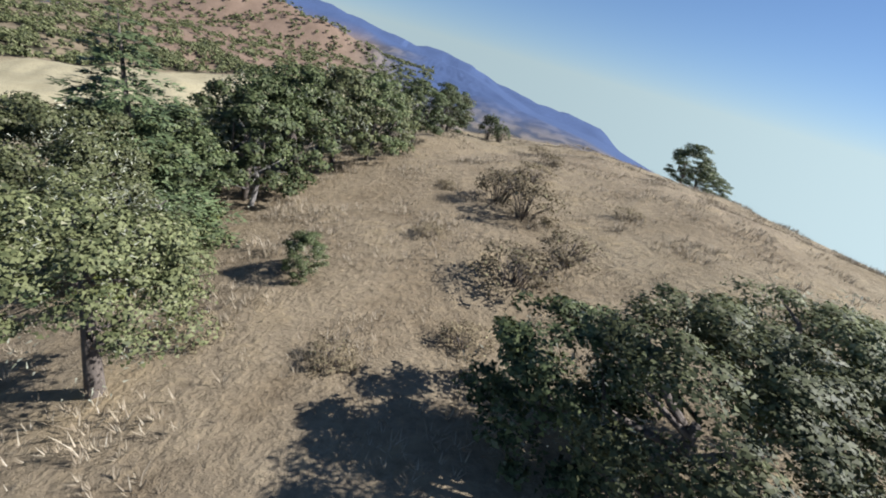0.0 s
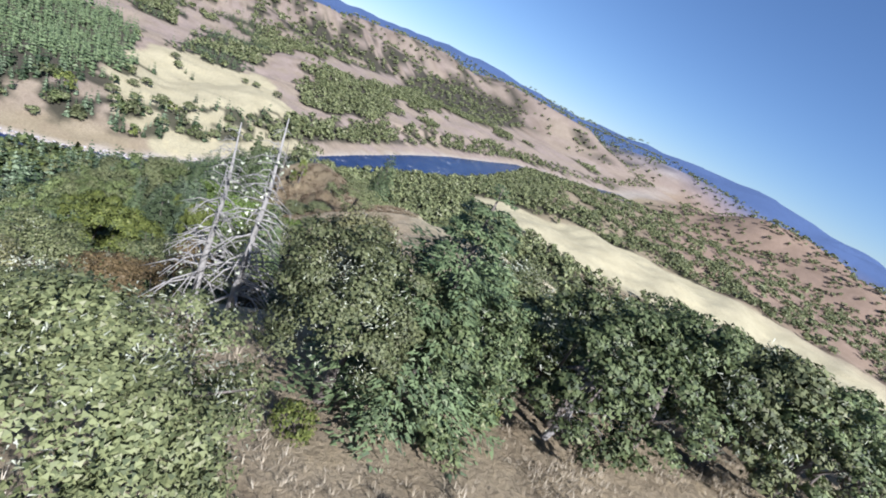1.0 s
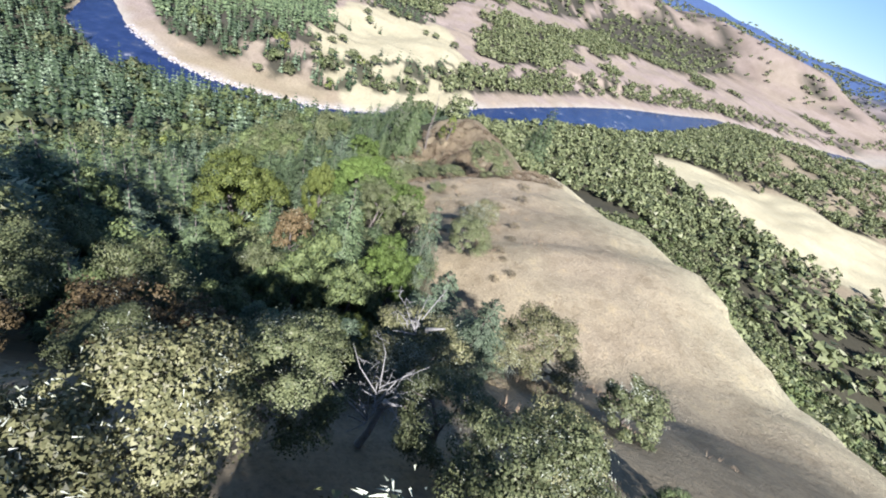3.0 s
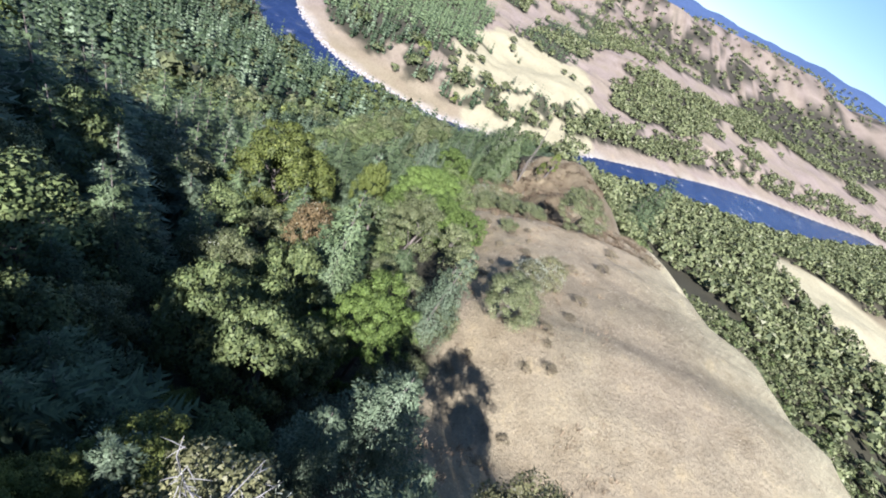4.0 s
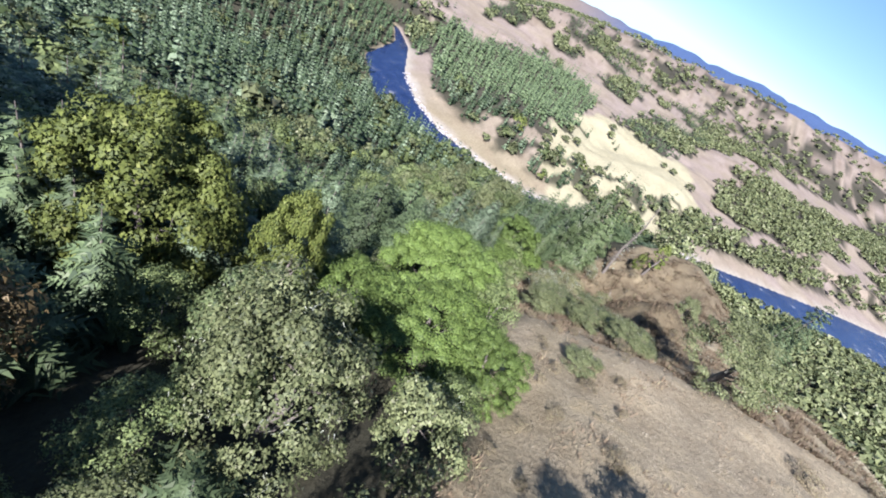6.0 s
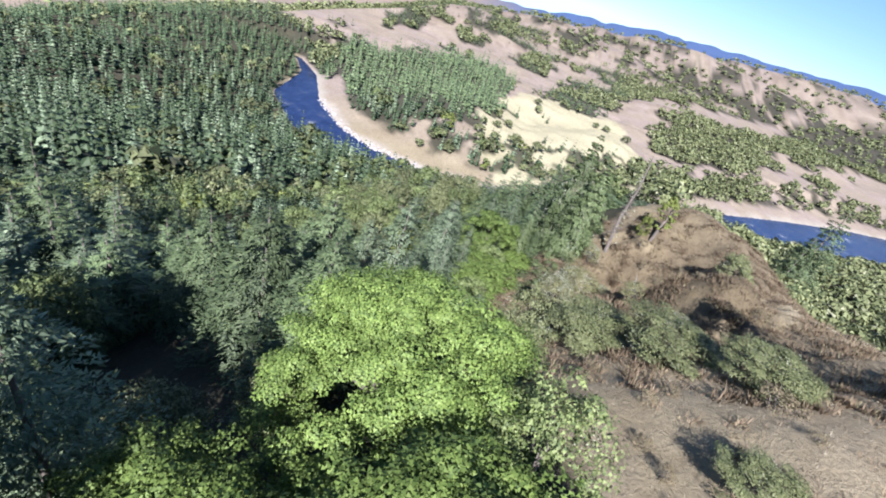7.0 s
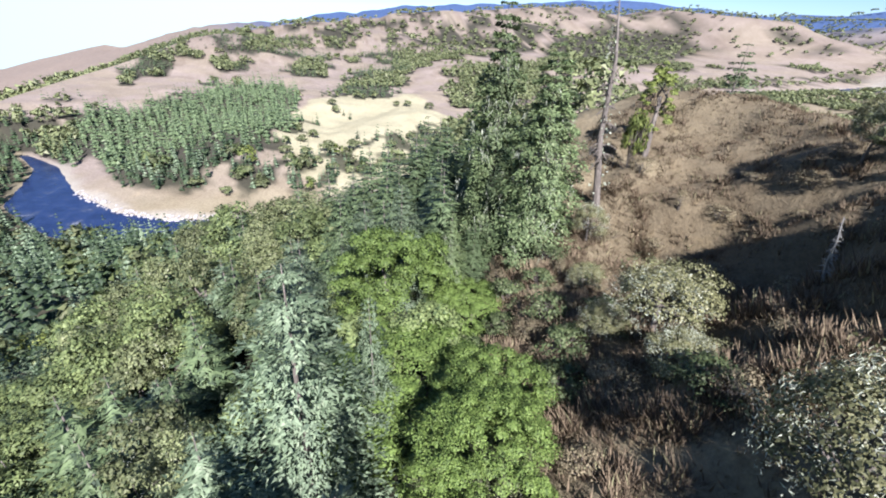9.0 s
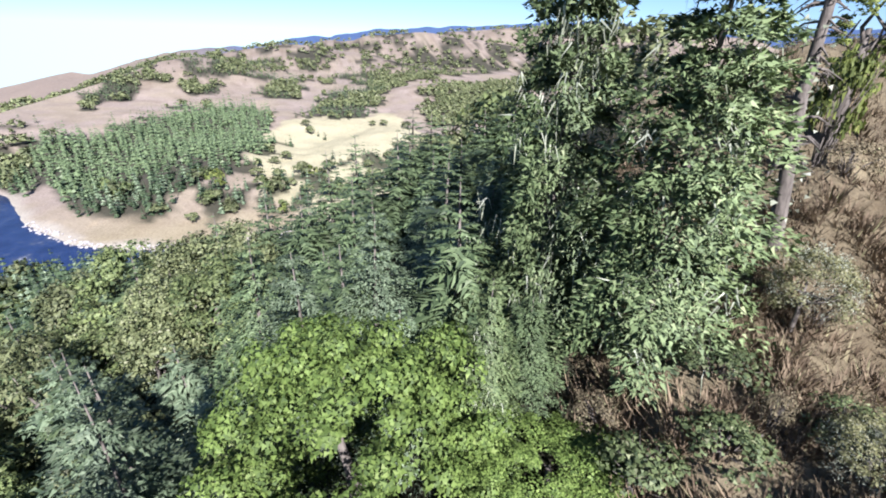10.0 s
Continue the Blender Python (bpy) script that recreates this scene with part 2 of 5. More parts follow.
def ridge_height(x, y):
    """Height of the grassy ridge with its two flanks."""
    shelf = np.interp(x, [-85, -70, -42, -24], [0, 9, 14, 0])
    steep = np.interp(x, [-125, -108, -97, -86, -75, 10], [2.2, 2.1, 1.7, 1.35, 1.05, 1.0])
    hill = np.full(x.shape, -400.0)
    uneven = 0.3 * waves(x, y, 26, 8)
    for k in range(len(CREST) - 1):
        d, zc, side = poly_near(x, y, CREST[k:k + 2])
        d = np.maximum(d + uneven, 0)
        if CREST[k][0] > -7:
            left = np.interp(d, [0, 12, 19, 26, 34, 49, 84, 154, 604], [0, 2.0, 4.8, 9.6, 16.6, 28.6, 55.6, 100, 240])
        else:
            e2 = np.maximum(d - shelf, 0) + 0.12 * np.minimum(d, shelf)
            left = np.interp(e2, [0, 8, 15, 22, 30, 45, 60, 80, 150, 300, 600], [0, 1.5, 4.0, 7.5, 12, 20, 29, 42, 85, 145, 230])
            left = left * (1 + np.interp(d, [0, 12, 22, 45], [1, 1, 0.55, 0.25]) * (steep - 1))
        right = np.interp(d, [0, 5, 12, 25, 60, 120, 220, 500], [0, 0.5, 1.8, 9, 38, 85, 130, 200] if CREST[k][0] > 4.5 else [0, 1.0, 5, 14.5, 40, 85, 130, 200])
        hill = np.maximum(hill, zc - np.where(side > 0, left, right))
    return hill


def land(x, y):
    x, y = np.asarray(x, float), np.asarray(y, float)
    dr, w, _ = poly_near(x, y, RIVER)
    e = dr - w / 2
    bank = np.interp(e, [-25, -6, 0, 4, 14, 40, 110, 250, 700, 2500], [-194, -193, -190, -189, -187.5, -184, -173, -166, -160, -150])
    bank = bank + 1.2 * waves(x, y, 30, 3) * np.clip(e / 30, 0, 1) + 7 * waves(x, y, 170, 4) * np.clip((e - 40) / 150, 0, 1)
    hill = np.full(x.shape, -400.0)
    around = (x > -1000) & (x < 720) & (np.abs(y) < 760)
    if np.any(around):
        hill[around] = ridge_height(x[around], y[around])
    d, zc, side = poly_near(x, y, CREST)
    hill = hill + 0.2 * waves(x, y, 9, 5) + 0.08 * waves(x, y, 2.6, 6) + 2.2 * waves(x, y, 60, 7) * np.clip((d - 25) / 40, 0, 1)
    z = smooth_max(hill, bank, 14)
    for hx, hy, top, ln, wd, turn in HILLS:
        c, s = math.cos(radians(turn)), math.sin(radians(turn))
        u, v = (x - hx) * c + (y - hy) * s, (y - hy) * c - (x - hx) * s
        fall = np.exp(-(v / ln) ** 2 - (u / wd) ** 2)
        if not np.any(fall > 0.01):
            continue
        h = -170 + (top + 170) * fall * (1 + 0.10 * waves(x, y, 260, int(abs(hx))) * np.clip(2.5 - 2 * fall, 0, 1))
        z = np.where(fall > 0.01, smooth_max(z, h + 5 * waves(x, y, 95, 61) * np.clip(fall * 3, 0, 1) * (1.05 - fall), 12), z)
    # the skyline: mountains in the west, painted haze-blue, open country falling away elsewhere
    rx_, ry_ = x + 50, y - 10
    az = np.degrees(np.arctan2(-rx_, ry_))
    dist = np.hypot(rx_, ry_)
    rise = np.interp(az, SKY_AZ, SKY_RISE)
    m = np.clip((dist - 2700) / 1300, 0, 1)
    m = m * m * (3 - 2 * m)
    top = -20 + 4000 * np.tan(np.radians(rise)) + 26 * waves(x, y, 900, 11) + 12 * waves(x, y, 320, 12)
    z = np.where(m > 0, z * (1 - m) + m * top, z)
    lid = -20 + dist * np.tan(np.radians(rise - 0.35 - np.interp(az, [100, 115], [0, 0.6])))
    z = np.where((dist > 420) & (dist < 3900), np.minimum(z, lid + 500 * np.clip((480 - dist) / 60, 0, 1)), z)
    # the river keeps its bed wherever it runs
    z = np.where((e < 40) & (dist > 300) & (y < 800), np.minimum(z, WATER - 0.5 + np.maximum(e, -6) * 0.5), z)
    rough = np.clip((-x - 74) / 10, 0, 1) * np.clip((140 + x) / 15, 0, 1) * np.clip((y - 8) / 6, 0, 1) * np.clip((44 - y) / 8, 0, 1)
    z = z + rough * (0.4 * waves(x, y, 4.6, 9) + 0.4 * np.abs(waves(x, y, 9, 10)) + 0.16 * waves(x, y, 2.4, 14))
    for bx, by, br, bh in BUMPS:
        z = z + bh * np.exp(-(((x - bx) ** 2 + (y - by) ** 2) / br ** 2) ** 2)
    return z


# ---- the ground sheet ----
def steps(a, b, s0, grow, cap=1e9):
    out, s = [a], s0
    sign = 1 if b > a else -1
    while (b - out[-1]) * sign > s:
        out.append(out[-1] + sign * s)
        s = min(s * grow, cap)
    return out[1:] + [b]


def axis(fine_lo, fine_hi, step, lo_mid, mid_step, lo_end, hi_end):
    low = steps(fine_lo, lo_mid[1], step, 1.05, mid_step) + steps(lo_mid[1], lo_mid[0], mid_step, 1.0) + steps(lo_mid[0], lo_end, mid_step, 1.06)
    high = steps(fine_hi, hi_end, step, 1.055)
    mid = list(np.arange(fine_lo, fine_hi + 0.01, step))
    return np.array(low[::-1] + mid + high)


gx = axis(-128, 26, 1.7, (-900, -360), 8.0, -4750, 1500)
gx = np.array(sorted(set(gx) | set(gx[:-1][(gx[:-1] > -124) & (gx[:-1] < -72)] + 0.85)))
gy_low = steps(-40, -330, 1.7, 1.06, 9.0) + steps(-330, -4300, 9.0, 1.06)
gy_high = steps(80, 700, 1.7, 1.05, 11.0) + steps(700, 4600, 11.0, 1.06)
gy_mid = np.arange(-40, 80.01, 1.7)
gy = np.array(sorted(gy_low + list(gy_mid) + list(gy_mid[(gy_mid > 10) & (gy_mid < 42)] + 0.85) + gy_high))
GX, GY = np.meshgrid(gx, gy, indexing="ij")
GZ = land(GX, GY)


def smooth01(v, a, b):
    t = np.clip((v - a) / (b - a), 0, 1)
    return t * t * (3 - 2 * t)


# where the woods begin below the grass, and the outlines of the woods across the river
EDGE = np.array([(-10, -40, 0), (-13, -4, 0), (-13, 6, 0), (-15, 13, 0), (-21, 17.5, 0), (-30, 19.8, 0), (-36, 20, 0), (-48, 19.5, 0), (-66, 19.5, 0), (-72, 18, 0), (-82, 14, 0), (-101, 14.5, 0), (-110, 17.5, 0), (-122, 25, 0), (-142, 33, 0)], float)
GROVE = [(-535, -275), (-640, -318), (-710, -345), (-777, -281), (-940, -165), (-870, -110), (-786, -92), (-643, -74), (-574, -92), (-517, -126), (-488, -165), (-482, -215)]
WOODLANDS = [[(-797, -63), (-833, -21), (-805, 33), (-1011, 78), (-1342, 184), (-1513, 377), (-1696, 600), (-1808, 630), (-1417, 191), (-1234, 89), (-992, -31)],
             [(-913, 143), (-1065, 231), (-1269, 385), (-1155, 420), (-892, 318), (-793, 195), (-805, 146)],
             [(-1164, 406), (-1374, 663), (-1527, 968), (-1869, 1362), (-2107, 1253), (-2171, 1026), (-1791, 669)],
             [(-590, 50), (-689, 125), (-850, 322), (-764, 300), (-630, 172)]]
COPSES = [(-1290, 490, 60, 140), (-1371, 119, 60, 130), (-1750, 380, 90, 160), (-1460, 790, 50, 120), (-1100, -100, 120, 40), (-1250, -230, 130, 40), (-1000, -370, 90, 40), (-1560, -60, 150, 45), (-1560, 250, 60, 120)]


rc = np.random.RandomState(33)
COPSES += [(rc.uniform(-2200, -880), rc.uniform(-520, 1500), rc.uniform(14, 60), rc.uniform(14, 60)) for i in range(70)]


def inside(x, y, outline):
    """True within an outline of corners."""
    hit = np.zeros(np.shape(x), bool)
    for (ax, ay), (bx, by) in zip(outline, outline[1:] + outline[:1]):
        if ay != by:
            hit ^= ((ay > y) != (by > y)) & (x < (bx - ax) * (y - ay) / (by - ay) + ax)
    return hit


def wood_share(x, y):
    """How densely trees stand at a place, 0 to 1."""
    x, y = np.asarray(x, float), np.asarray(y, float)
    dr, w, rs = poly_near(x, y, RIVER)
    e = dr - w / 2
    d, zc, side = poly_near(x, y, CREST)
    near = rs <= 0  # this side of the river
    out = np.zeros(x.shape)
    # north flank and the valley this side of the river
    dE, _, sE = poly_near(x, y, EDGE)
    flank = (sE > 0) * smooth01(dE + 1.5 * waves(x, y, 12, 21), 0, 2.5)
    tipside = smooth01(-x, 128, 140)
    south = (side <= 0) * smooth01(d + 8 * waves(x, y, 40, 22), 26, 40)
    home = np.maximum(np.maximum(flank, south), tipside)
    home = home * np.where((d > 55) & (side <= 0), 1 - smooth01(waves(x, y, 90, 23) * 0 - 0.2 + waves(x, y, 90, 23) - 0.75, 0.0, 0.2), 1)
    out = np.where(near, home, out)
    # across: grove in the bend, copses and lines of trees
    wx_, wy_ = x + 16 * waves(x, y, 60, 24) + 10 * waves(x, y, 22, 44), y + 16 * waves(x, y, 60, 30) + 10 * waves(x, y, 22, 45)
    grove = 1.0 * inside(wx_, wy_, GROVE)
    copse = np.zeros(x.shape)
    for outline in WOODLANDS:
        copse = np.maximum(copse, (0.55 + 0.4 * smooth01(waves(x, y, 55, 43), -0.5, 0.2)) * inside(wx_, wy_, outline))
    for cx, cy, rx, ry in COPSES:
        copse = np.maximum(copse, 0.9 * smooth01(1 - ((x - cx) / rx) ** 2 - ((y - cy) / ry) ** 2 + 0.7 * waves(x, y, 90, 25) + 0.35 * waves(x, y, 33, 29), 0.0, 0.35))
    field = smooth01(1 - ((x + 640) / 230) ** 2 - ((y - 10) / 95) ** 2, 0.0, 0.15)
    slope = smooth01(land(x, y), -150, -120)
    spots = (0.17 + 0.6 * smooth01(waves(x, y, 150, 26) + 0.6 * waves(x, y, 50, 27), 0.25, 0.75)) * slope
    west = smooth01(-y, 330, 400) * smooth01(-x, 300, 500) * (1 - smooth01(-x + 60 * waves(x, y, 120, 46), 640, 720)) * 0.9
    strip = 0.6 * smooth01(waves(x, y, 45, 28), -0.35, 0.3) * (e > 24) * (e < 105)
    across = np.maximum(grove, np.maximum(np.maximum(copse, west), spots * (1 - field)))
    across = np.maximum(across, strip)
    out = np.where(near, out, across)
    # open fields this side to the north-east of the woods
    f2 = smooth01(1 - ((x * 0.55 + y * 0.83 - 400) / 430) ** 2 - ((x * 0.83 - y * 0.55 + 690) / 130) ** 2, 0.0, 0.2)
    out = out * (1 - f2)
    upstream = smooth01(-x, 535, 575) * smooth01(-y, 270, 300) * (e < 70)
    out = np.where((upstream > 0.5) & (e > 2), np.maximum(out, 0.9), out)
    out = out * smooth01(e, 2, 9) * (1 - (1 - near * 1.0) * (1 - smooth01(e, 25, 45)) * (1 - upstream))
    az = np.degrees(np.arctan2(-x, y))
    dist = np.hypot(x, y)
    patchy = 0.16 + 0.75 * smooth01(waves(x, y, 160, 36) + 0.5 * waves(x, y, 60, 37), -0.1, 0.4)
    open_north = smooth01(dist, 480, 620) * (1 - smooth01(az, 44, 54)) * near
    out = out * (1 - open_north) + np.minimum(out, patchy) * open_north
    return np.where(dist > 3300, 0.55, out)


def cover(x, y, z):
    """Base colour by what grows or lies there, with far haze and wood shade painted in."""
    # far: distant land with the blue of haze put into its colour
    straw, pale, shaded_floor, sand, scrub, far = [np.array(c) for c in ((0.285, 0.238, 0.152), (0.46, 0.415, 0.262), (0.018, 0.021, 0.013), (0.3, 0.268, 0.218), (0.21, 0.16, 0.11), (0.06, 0.095, 0.19))]
    dr, w, rs = poly_near(x, y, RIVER)
    e = dr - w / 2
    wd = wood_share(x, y)
    k = smooth01(waves(x, y, 60, 31) + 0.6 * waves(x, y, 17, 32), -0.2, 0.6)[..., None]
    c = straw * (1 - k) + (straw * 0.75 + scrub * 0.35) * k
    d, zc, side = poly_near(x, y, CREST)
    south = (smooth01(np.where(side > 0, -d, d), -9, 6) * smooth01(-x, 6, 24) * (1 - 0.8 * smooth01(-x, 84, 104)) * (np.hypot(x, y) < 420))[..., None]
    c = c * (1 - south) + (pale * 0.85 + straw * 0.15) * south
    fl = (smooth01(1 - ((x + 650) / 230) ** 2 - ((y - 20) / 120) ** 2 + 0.25 * waves(x, y, 80, 40), 0.0, 0.2))[..., None]
    away = smooth01(dr * 0 + np.hypot(x, y), 300, 420)[..., None]
    c = c * (1 - 0.15 * away)
    c = c * (1 - fl) + pale * 0.74 * fl
    f2 = smooth01(1 - ((x * 0.55 + y * 0.83 - 400) / 430) ** 2 - ((x * 0.83 - y * 0.55 + 690) / 130) ** 2, 0.0, 0.2)[..., None]
    c = c * (1 - f2) + pale * 0.8 * f2
    tip = ((side > 0) * smooth01(-x, 78, 92) * (1 - smooth01(-x, 150, 170)) * smooth01(d, 3, 9))[..., None]
    c = c * (1 - tip) + np.array((0.118, 0.093, 0.056)) * tip
    knoll = (smooth01(-x, 97, 108) * (1 - smooth01(-x, 150, 170)) * (1 - smooth01(d, 10, 18)))[..., None]
    c = c * (1 - 0.85 * knoll) + np.array((0.138, 0.108, 0.066)) * 0.85 * knoll
    dE, _, sE = poly_near(x, y, EDGE)
    rim = ((sE <= 0) * (1 - smooth01(dE + 2.5 * waves(x, y, 7, 47), 2, 7)) * smooth01(-x, 26, 40))[..., None]
    c = c * (1 - 0.7 * rim) + np.array((0.25, 0.205, 0.126)) * 0.7 * rim
    hl = (smooth01(z, -160, -120) * smooth01(waves(x, y, 260, 33) + 0.5 * waves(x, y, 70, 35), -0.6, 0.3) * (np.hypot(x, y) > 600))[..., None]
    c = c * (1 - hl) + np.array((0.215, 0.172, 0.138)) * hl
    heath = ((rs > 0) * smooth01(np.hypot(x, y), 450, 560) * (0.55 + 0.45 * smooth01(waves(x, y, 140, 38) + 0.6 * waves(x, y, 45, 39), -0.5, 0.5)))[..., None] * (1 - fl) * (1 - hl)
    c = c * (1 - heath) + np.array((0.245, 0.198, 0.162)) * heath
    # darker brown streaks along wavy lines across the far hills
    brown_streak = ((rs > 0) * smooth01(np.hypot(x, y), 700, 850) * smooth01(np.abs(waves(x, y, 190, 48) + 0.4 * waves(x, y, 55, 49)) * -1.0, -0.28, -0.02) * smooth01(z, -172, -150))[..., None]
    c = c * (1 - 0.6 * brown_streak) + np.array((0.15, 0.115, 0.085)) * 0.6 * brown_streak
    # wood floor painted near black, for the deep shade between the trees
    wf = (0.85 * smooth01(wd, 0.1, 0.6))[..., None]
    c = c * (1 - wf) + shaded_floor * wf
    sb = ((1 - smooth01(e + 5 * waves(x, y, 40, 34), 4, 13)) * (rs > 0) * (1 - smooth01(-x, 555, 590) * (y < 0)))[..., None]
    c = c * (1 - sb) + sand * sb
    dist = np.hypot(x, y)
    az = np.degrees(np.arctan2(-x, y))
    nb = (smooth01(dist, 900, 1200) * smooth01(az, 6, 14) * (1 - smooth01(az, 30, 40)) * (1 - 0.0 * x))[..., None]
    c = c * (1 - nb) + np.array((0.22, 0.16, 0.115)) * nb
    # distance haze painted blue into the far land; inland hills turn brown instead
    haze_share = np.maximum(smooth01(dist, 2800, 3500), smooth01(dist, 700, 1700) * (1 - smooth01(az, 2, 12)) * (az > -170))[..., None]
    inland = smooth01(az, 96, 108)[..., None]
    return c * (1 - haze_share) + (far * (1 - inland) + np.array((0.2, 0.158, 0.125)) * inland) * haze_share


def sheet(name, xs, ys, zs, mat, attr=None):
    nx, ny = zs.shape
    verts = np.stack([xs, ys, zs], -1).reshape(-1, 3)
    i = np.arange(nx * ny).reshape(nx, ny)
    faces = np.stack([i[:-1, :-1], i[1:, :-1], i[1:, 1:], i[:-1, 1:]], -1).reshape(-1, 4)
    me = bpy.data.meshes.new(name)
    me.vertices.add(len(verts))
    me.vertices.foreach_set("co", verts.ravel())
    me.loops.add(len(faces) * 4)
    me.loops.foreach_set("vertex_index", faces.ravel().astype(np.int32))
    me.polygons.add(len(faces))
    me.polygons.foreach_set("loop_start", np.arange(0, len(faces) * 4, 4, dtype=np.int32))
    me.polygons.foreach_set("use_smooth", np.ones(len(faces), bool))
    if attr is not None:
        a = me.attributes.new("cover", "FLOAT_COLOR", "POINT")
        a.data.foreach_set("color", np.concatenate([attr.reshape(-1, 3), np.ones((len(verts), 1))], 1).ravel())
    me.update(calc_edges=True)
    me.materials.append(mat)
    return new(name, me)


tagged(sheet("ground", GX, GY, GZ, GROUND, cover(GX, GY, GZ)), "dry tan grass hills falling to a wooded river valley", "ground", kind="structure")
wx, wy = np.meshgrid(np.linspace(-2300, -330, 60), np.linspace(-460, 3000, 90), indexing="ij")
tagged(sheet("water", wx, wy, np.full(wx.shape, WATER), WATERY), "deep blue river water winding through the valley", "river", kind="structure")


# ---- foliage and wood as fast meshes ----
def leaf_mesh(name, tris, mat, soft=None):
    """A mesh of separate three-cornered leaves, n x 3 x 3; soft gives each leaf a shading direction."""
    q = np.asarray(tris, float)
    n = len(q)
    me = bpy.data.meshes.new(name)
    me.vertices.add(n * 3)
    me.vertices.foreach_set("co", q.reshape(-1))
    me.loops.add(n * 3)
    me.loops.foreach_set("vertex_index", np.arange(n * 3, dtype=np.int32))
    me.polygons.add(n)
    me.polygons.foreach_set("loop_start", np.arange(0, n * 3, 3, dtype=np.int32))
    me.update(calc_edges=True)
    if soft is not None:
        me.polygons.foreach_set("use_smooth", np.ones(n, bool))
        me.normals_split_custom_set_from_vertices(np.repeat(soft, 3, 0))
    me.materials.append(mat)
    return me


def unit(v):
    return v / np.maximum(np.linalg.norm(v, axis=-1, keepdims=True), 1e-9)


def leaves(rs, at, out, size, flat=0.6):
    """Pointed leaves at places, facing roughly outwards."""
    n = len(at)
    nrm = unit(out + rs.normal(0, flat, (n, 3)) + np.array((0, 0, 0.35)))
    ahead = unit(np.cross(nrm, rs.normal(0, 1, (n, 3))))
    side = np.cross(nrm, ahead)
    s = size * rs.uniform(0.6, 1.35, (n, 1))
    return np.stack([at - ahead * s * 0.5 - side * s * 0.55, at + ahead * s * 0.8 - nrm * s * 0.1, at - ahead * s * 0.35 + side * s * 0.6], 1)


def soft_way(tris, out):
    """Leaf directions drawn towards the outside of their clump."""
    f = unit(np.cross(tris[:, 1] - tris[:, 0], tris[:, 2] - tris[:, 0]))
    f = f * np.where(np.sum(f * out, 1, keepdims=True) < 0, -1, 1)
    return unit(unit(out) * 1.0 + f * 0.45)


def tube(points, radii, sides=6):
    """Verts and faces of a bent tapering limb."""
    pts = [Vector(p) for p in points]
    vs, fs = [], []
    for i, (p, r) in enumerate(zip(pts, radii)):
        d = (pts[min(i + 1, len(pts) - 1)] - pts[max(i - 1, 0)]).normalized()
        a = d.orthogonal().normalized()
        b = d.cross(a)
        for k in range(sides):
            t = 2 * math.pi * k / sides
            vs.append(p + (a * math.cos(t) + b * math.sin(t)) * r)
    for i in range(len(pts) - 1):
        for k in range(sides):
            k2 = (k + 1) % sides
            fs.append((i * sides + k, i * sides + k2, (i + 1) * sides + k2, (i + 1) * sides + k))
    fs.append(tuple((len(pts) - 1) * sides + k for k in range(sides)))
    return vs, fs


def wood_mesh(name, limbs, mat, sides=6):
    vs, fs = [], []
    for pts, rad in limbs:
        v, f = tube(pts, rad, sides)
        o = len(vs)
        vs += v
        fs += [tuple(i + o for i in g) for g in f]
    me = bpy.data.meshes.new(name)
    me.from_pydata([tuple(v) for v in vs], [], fs)
    for p in me.polygons:
        p.use_smooth = True
    me.materials.append(mat)
    return me


def crown_clumps(rs, n, rx, rz, zc, lumpy=0.45):
    """Centres of leaf clumps over and inside an uneven crown."""
    u = unit(rs.normal(0, 1, (n, 3)))
    u[:, 2] = np.where(u[:, 2] < -0.55, -u[:, 2], u[:, 2])
    lobes = unit(rs.normal(0, 1, (7, 3)))
    bulge = np.maximum(np.max(u @ lobes.T, 1), 0.62)
    r = (0.44 + (lumpy + 0.12) * bulge) * rs.uniform(0.72, 1.06, n)
    return u * np.stack([r * rx, r * rx, r * rz], -1) + np.array((0, 0, zc)), u


def broadleaf_leaves(rs, h, rx, leaf, clumps, per, low=0.0):
    """A crown of separate billows of leaves with dark gaps between them; gives leaves and their directions."""
    rz, zc = h * (0.42 + low), h * (0.58 - low)
    c, u = crown_clumps(rs, clumps, rx, rz, zc)
    spread = rx * 1.75 / math.sqrt(max(clumps, 4)) * rs.uniform(0.7, 1.3, clumps)
    off = unit(rs.normal(0, 1, (clumps * per, 3)))
    off[:, 2] = np.where(off[:, 2] < -0.3, -off[:, 2], off[:, 2])
    at = np.repeat(c, per, 0) + off * np.repeat(spread, per)[:, None] * rs.uniform(0.5, 1.1, (clumps * per, 1)) * np.array((1.1, 1.1, 0.75))
    out = np.repeat(u, per, 0) * 0.35 + off * 0.9
    q = leaves(rs, at, out, leaf)
    # every leaf lies with its face to the outside
    f = np.cross(q[:, 1] - q[:, 0], q[:, 2] - q[:, 0])
    m = np.sum(f * out, 1) < 0
    q[m] = q[m][:, ::-1]
    return q, soft_way(q, out)


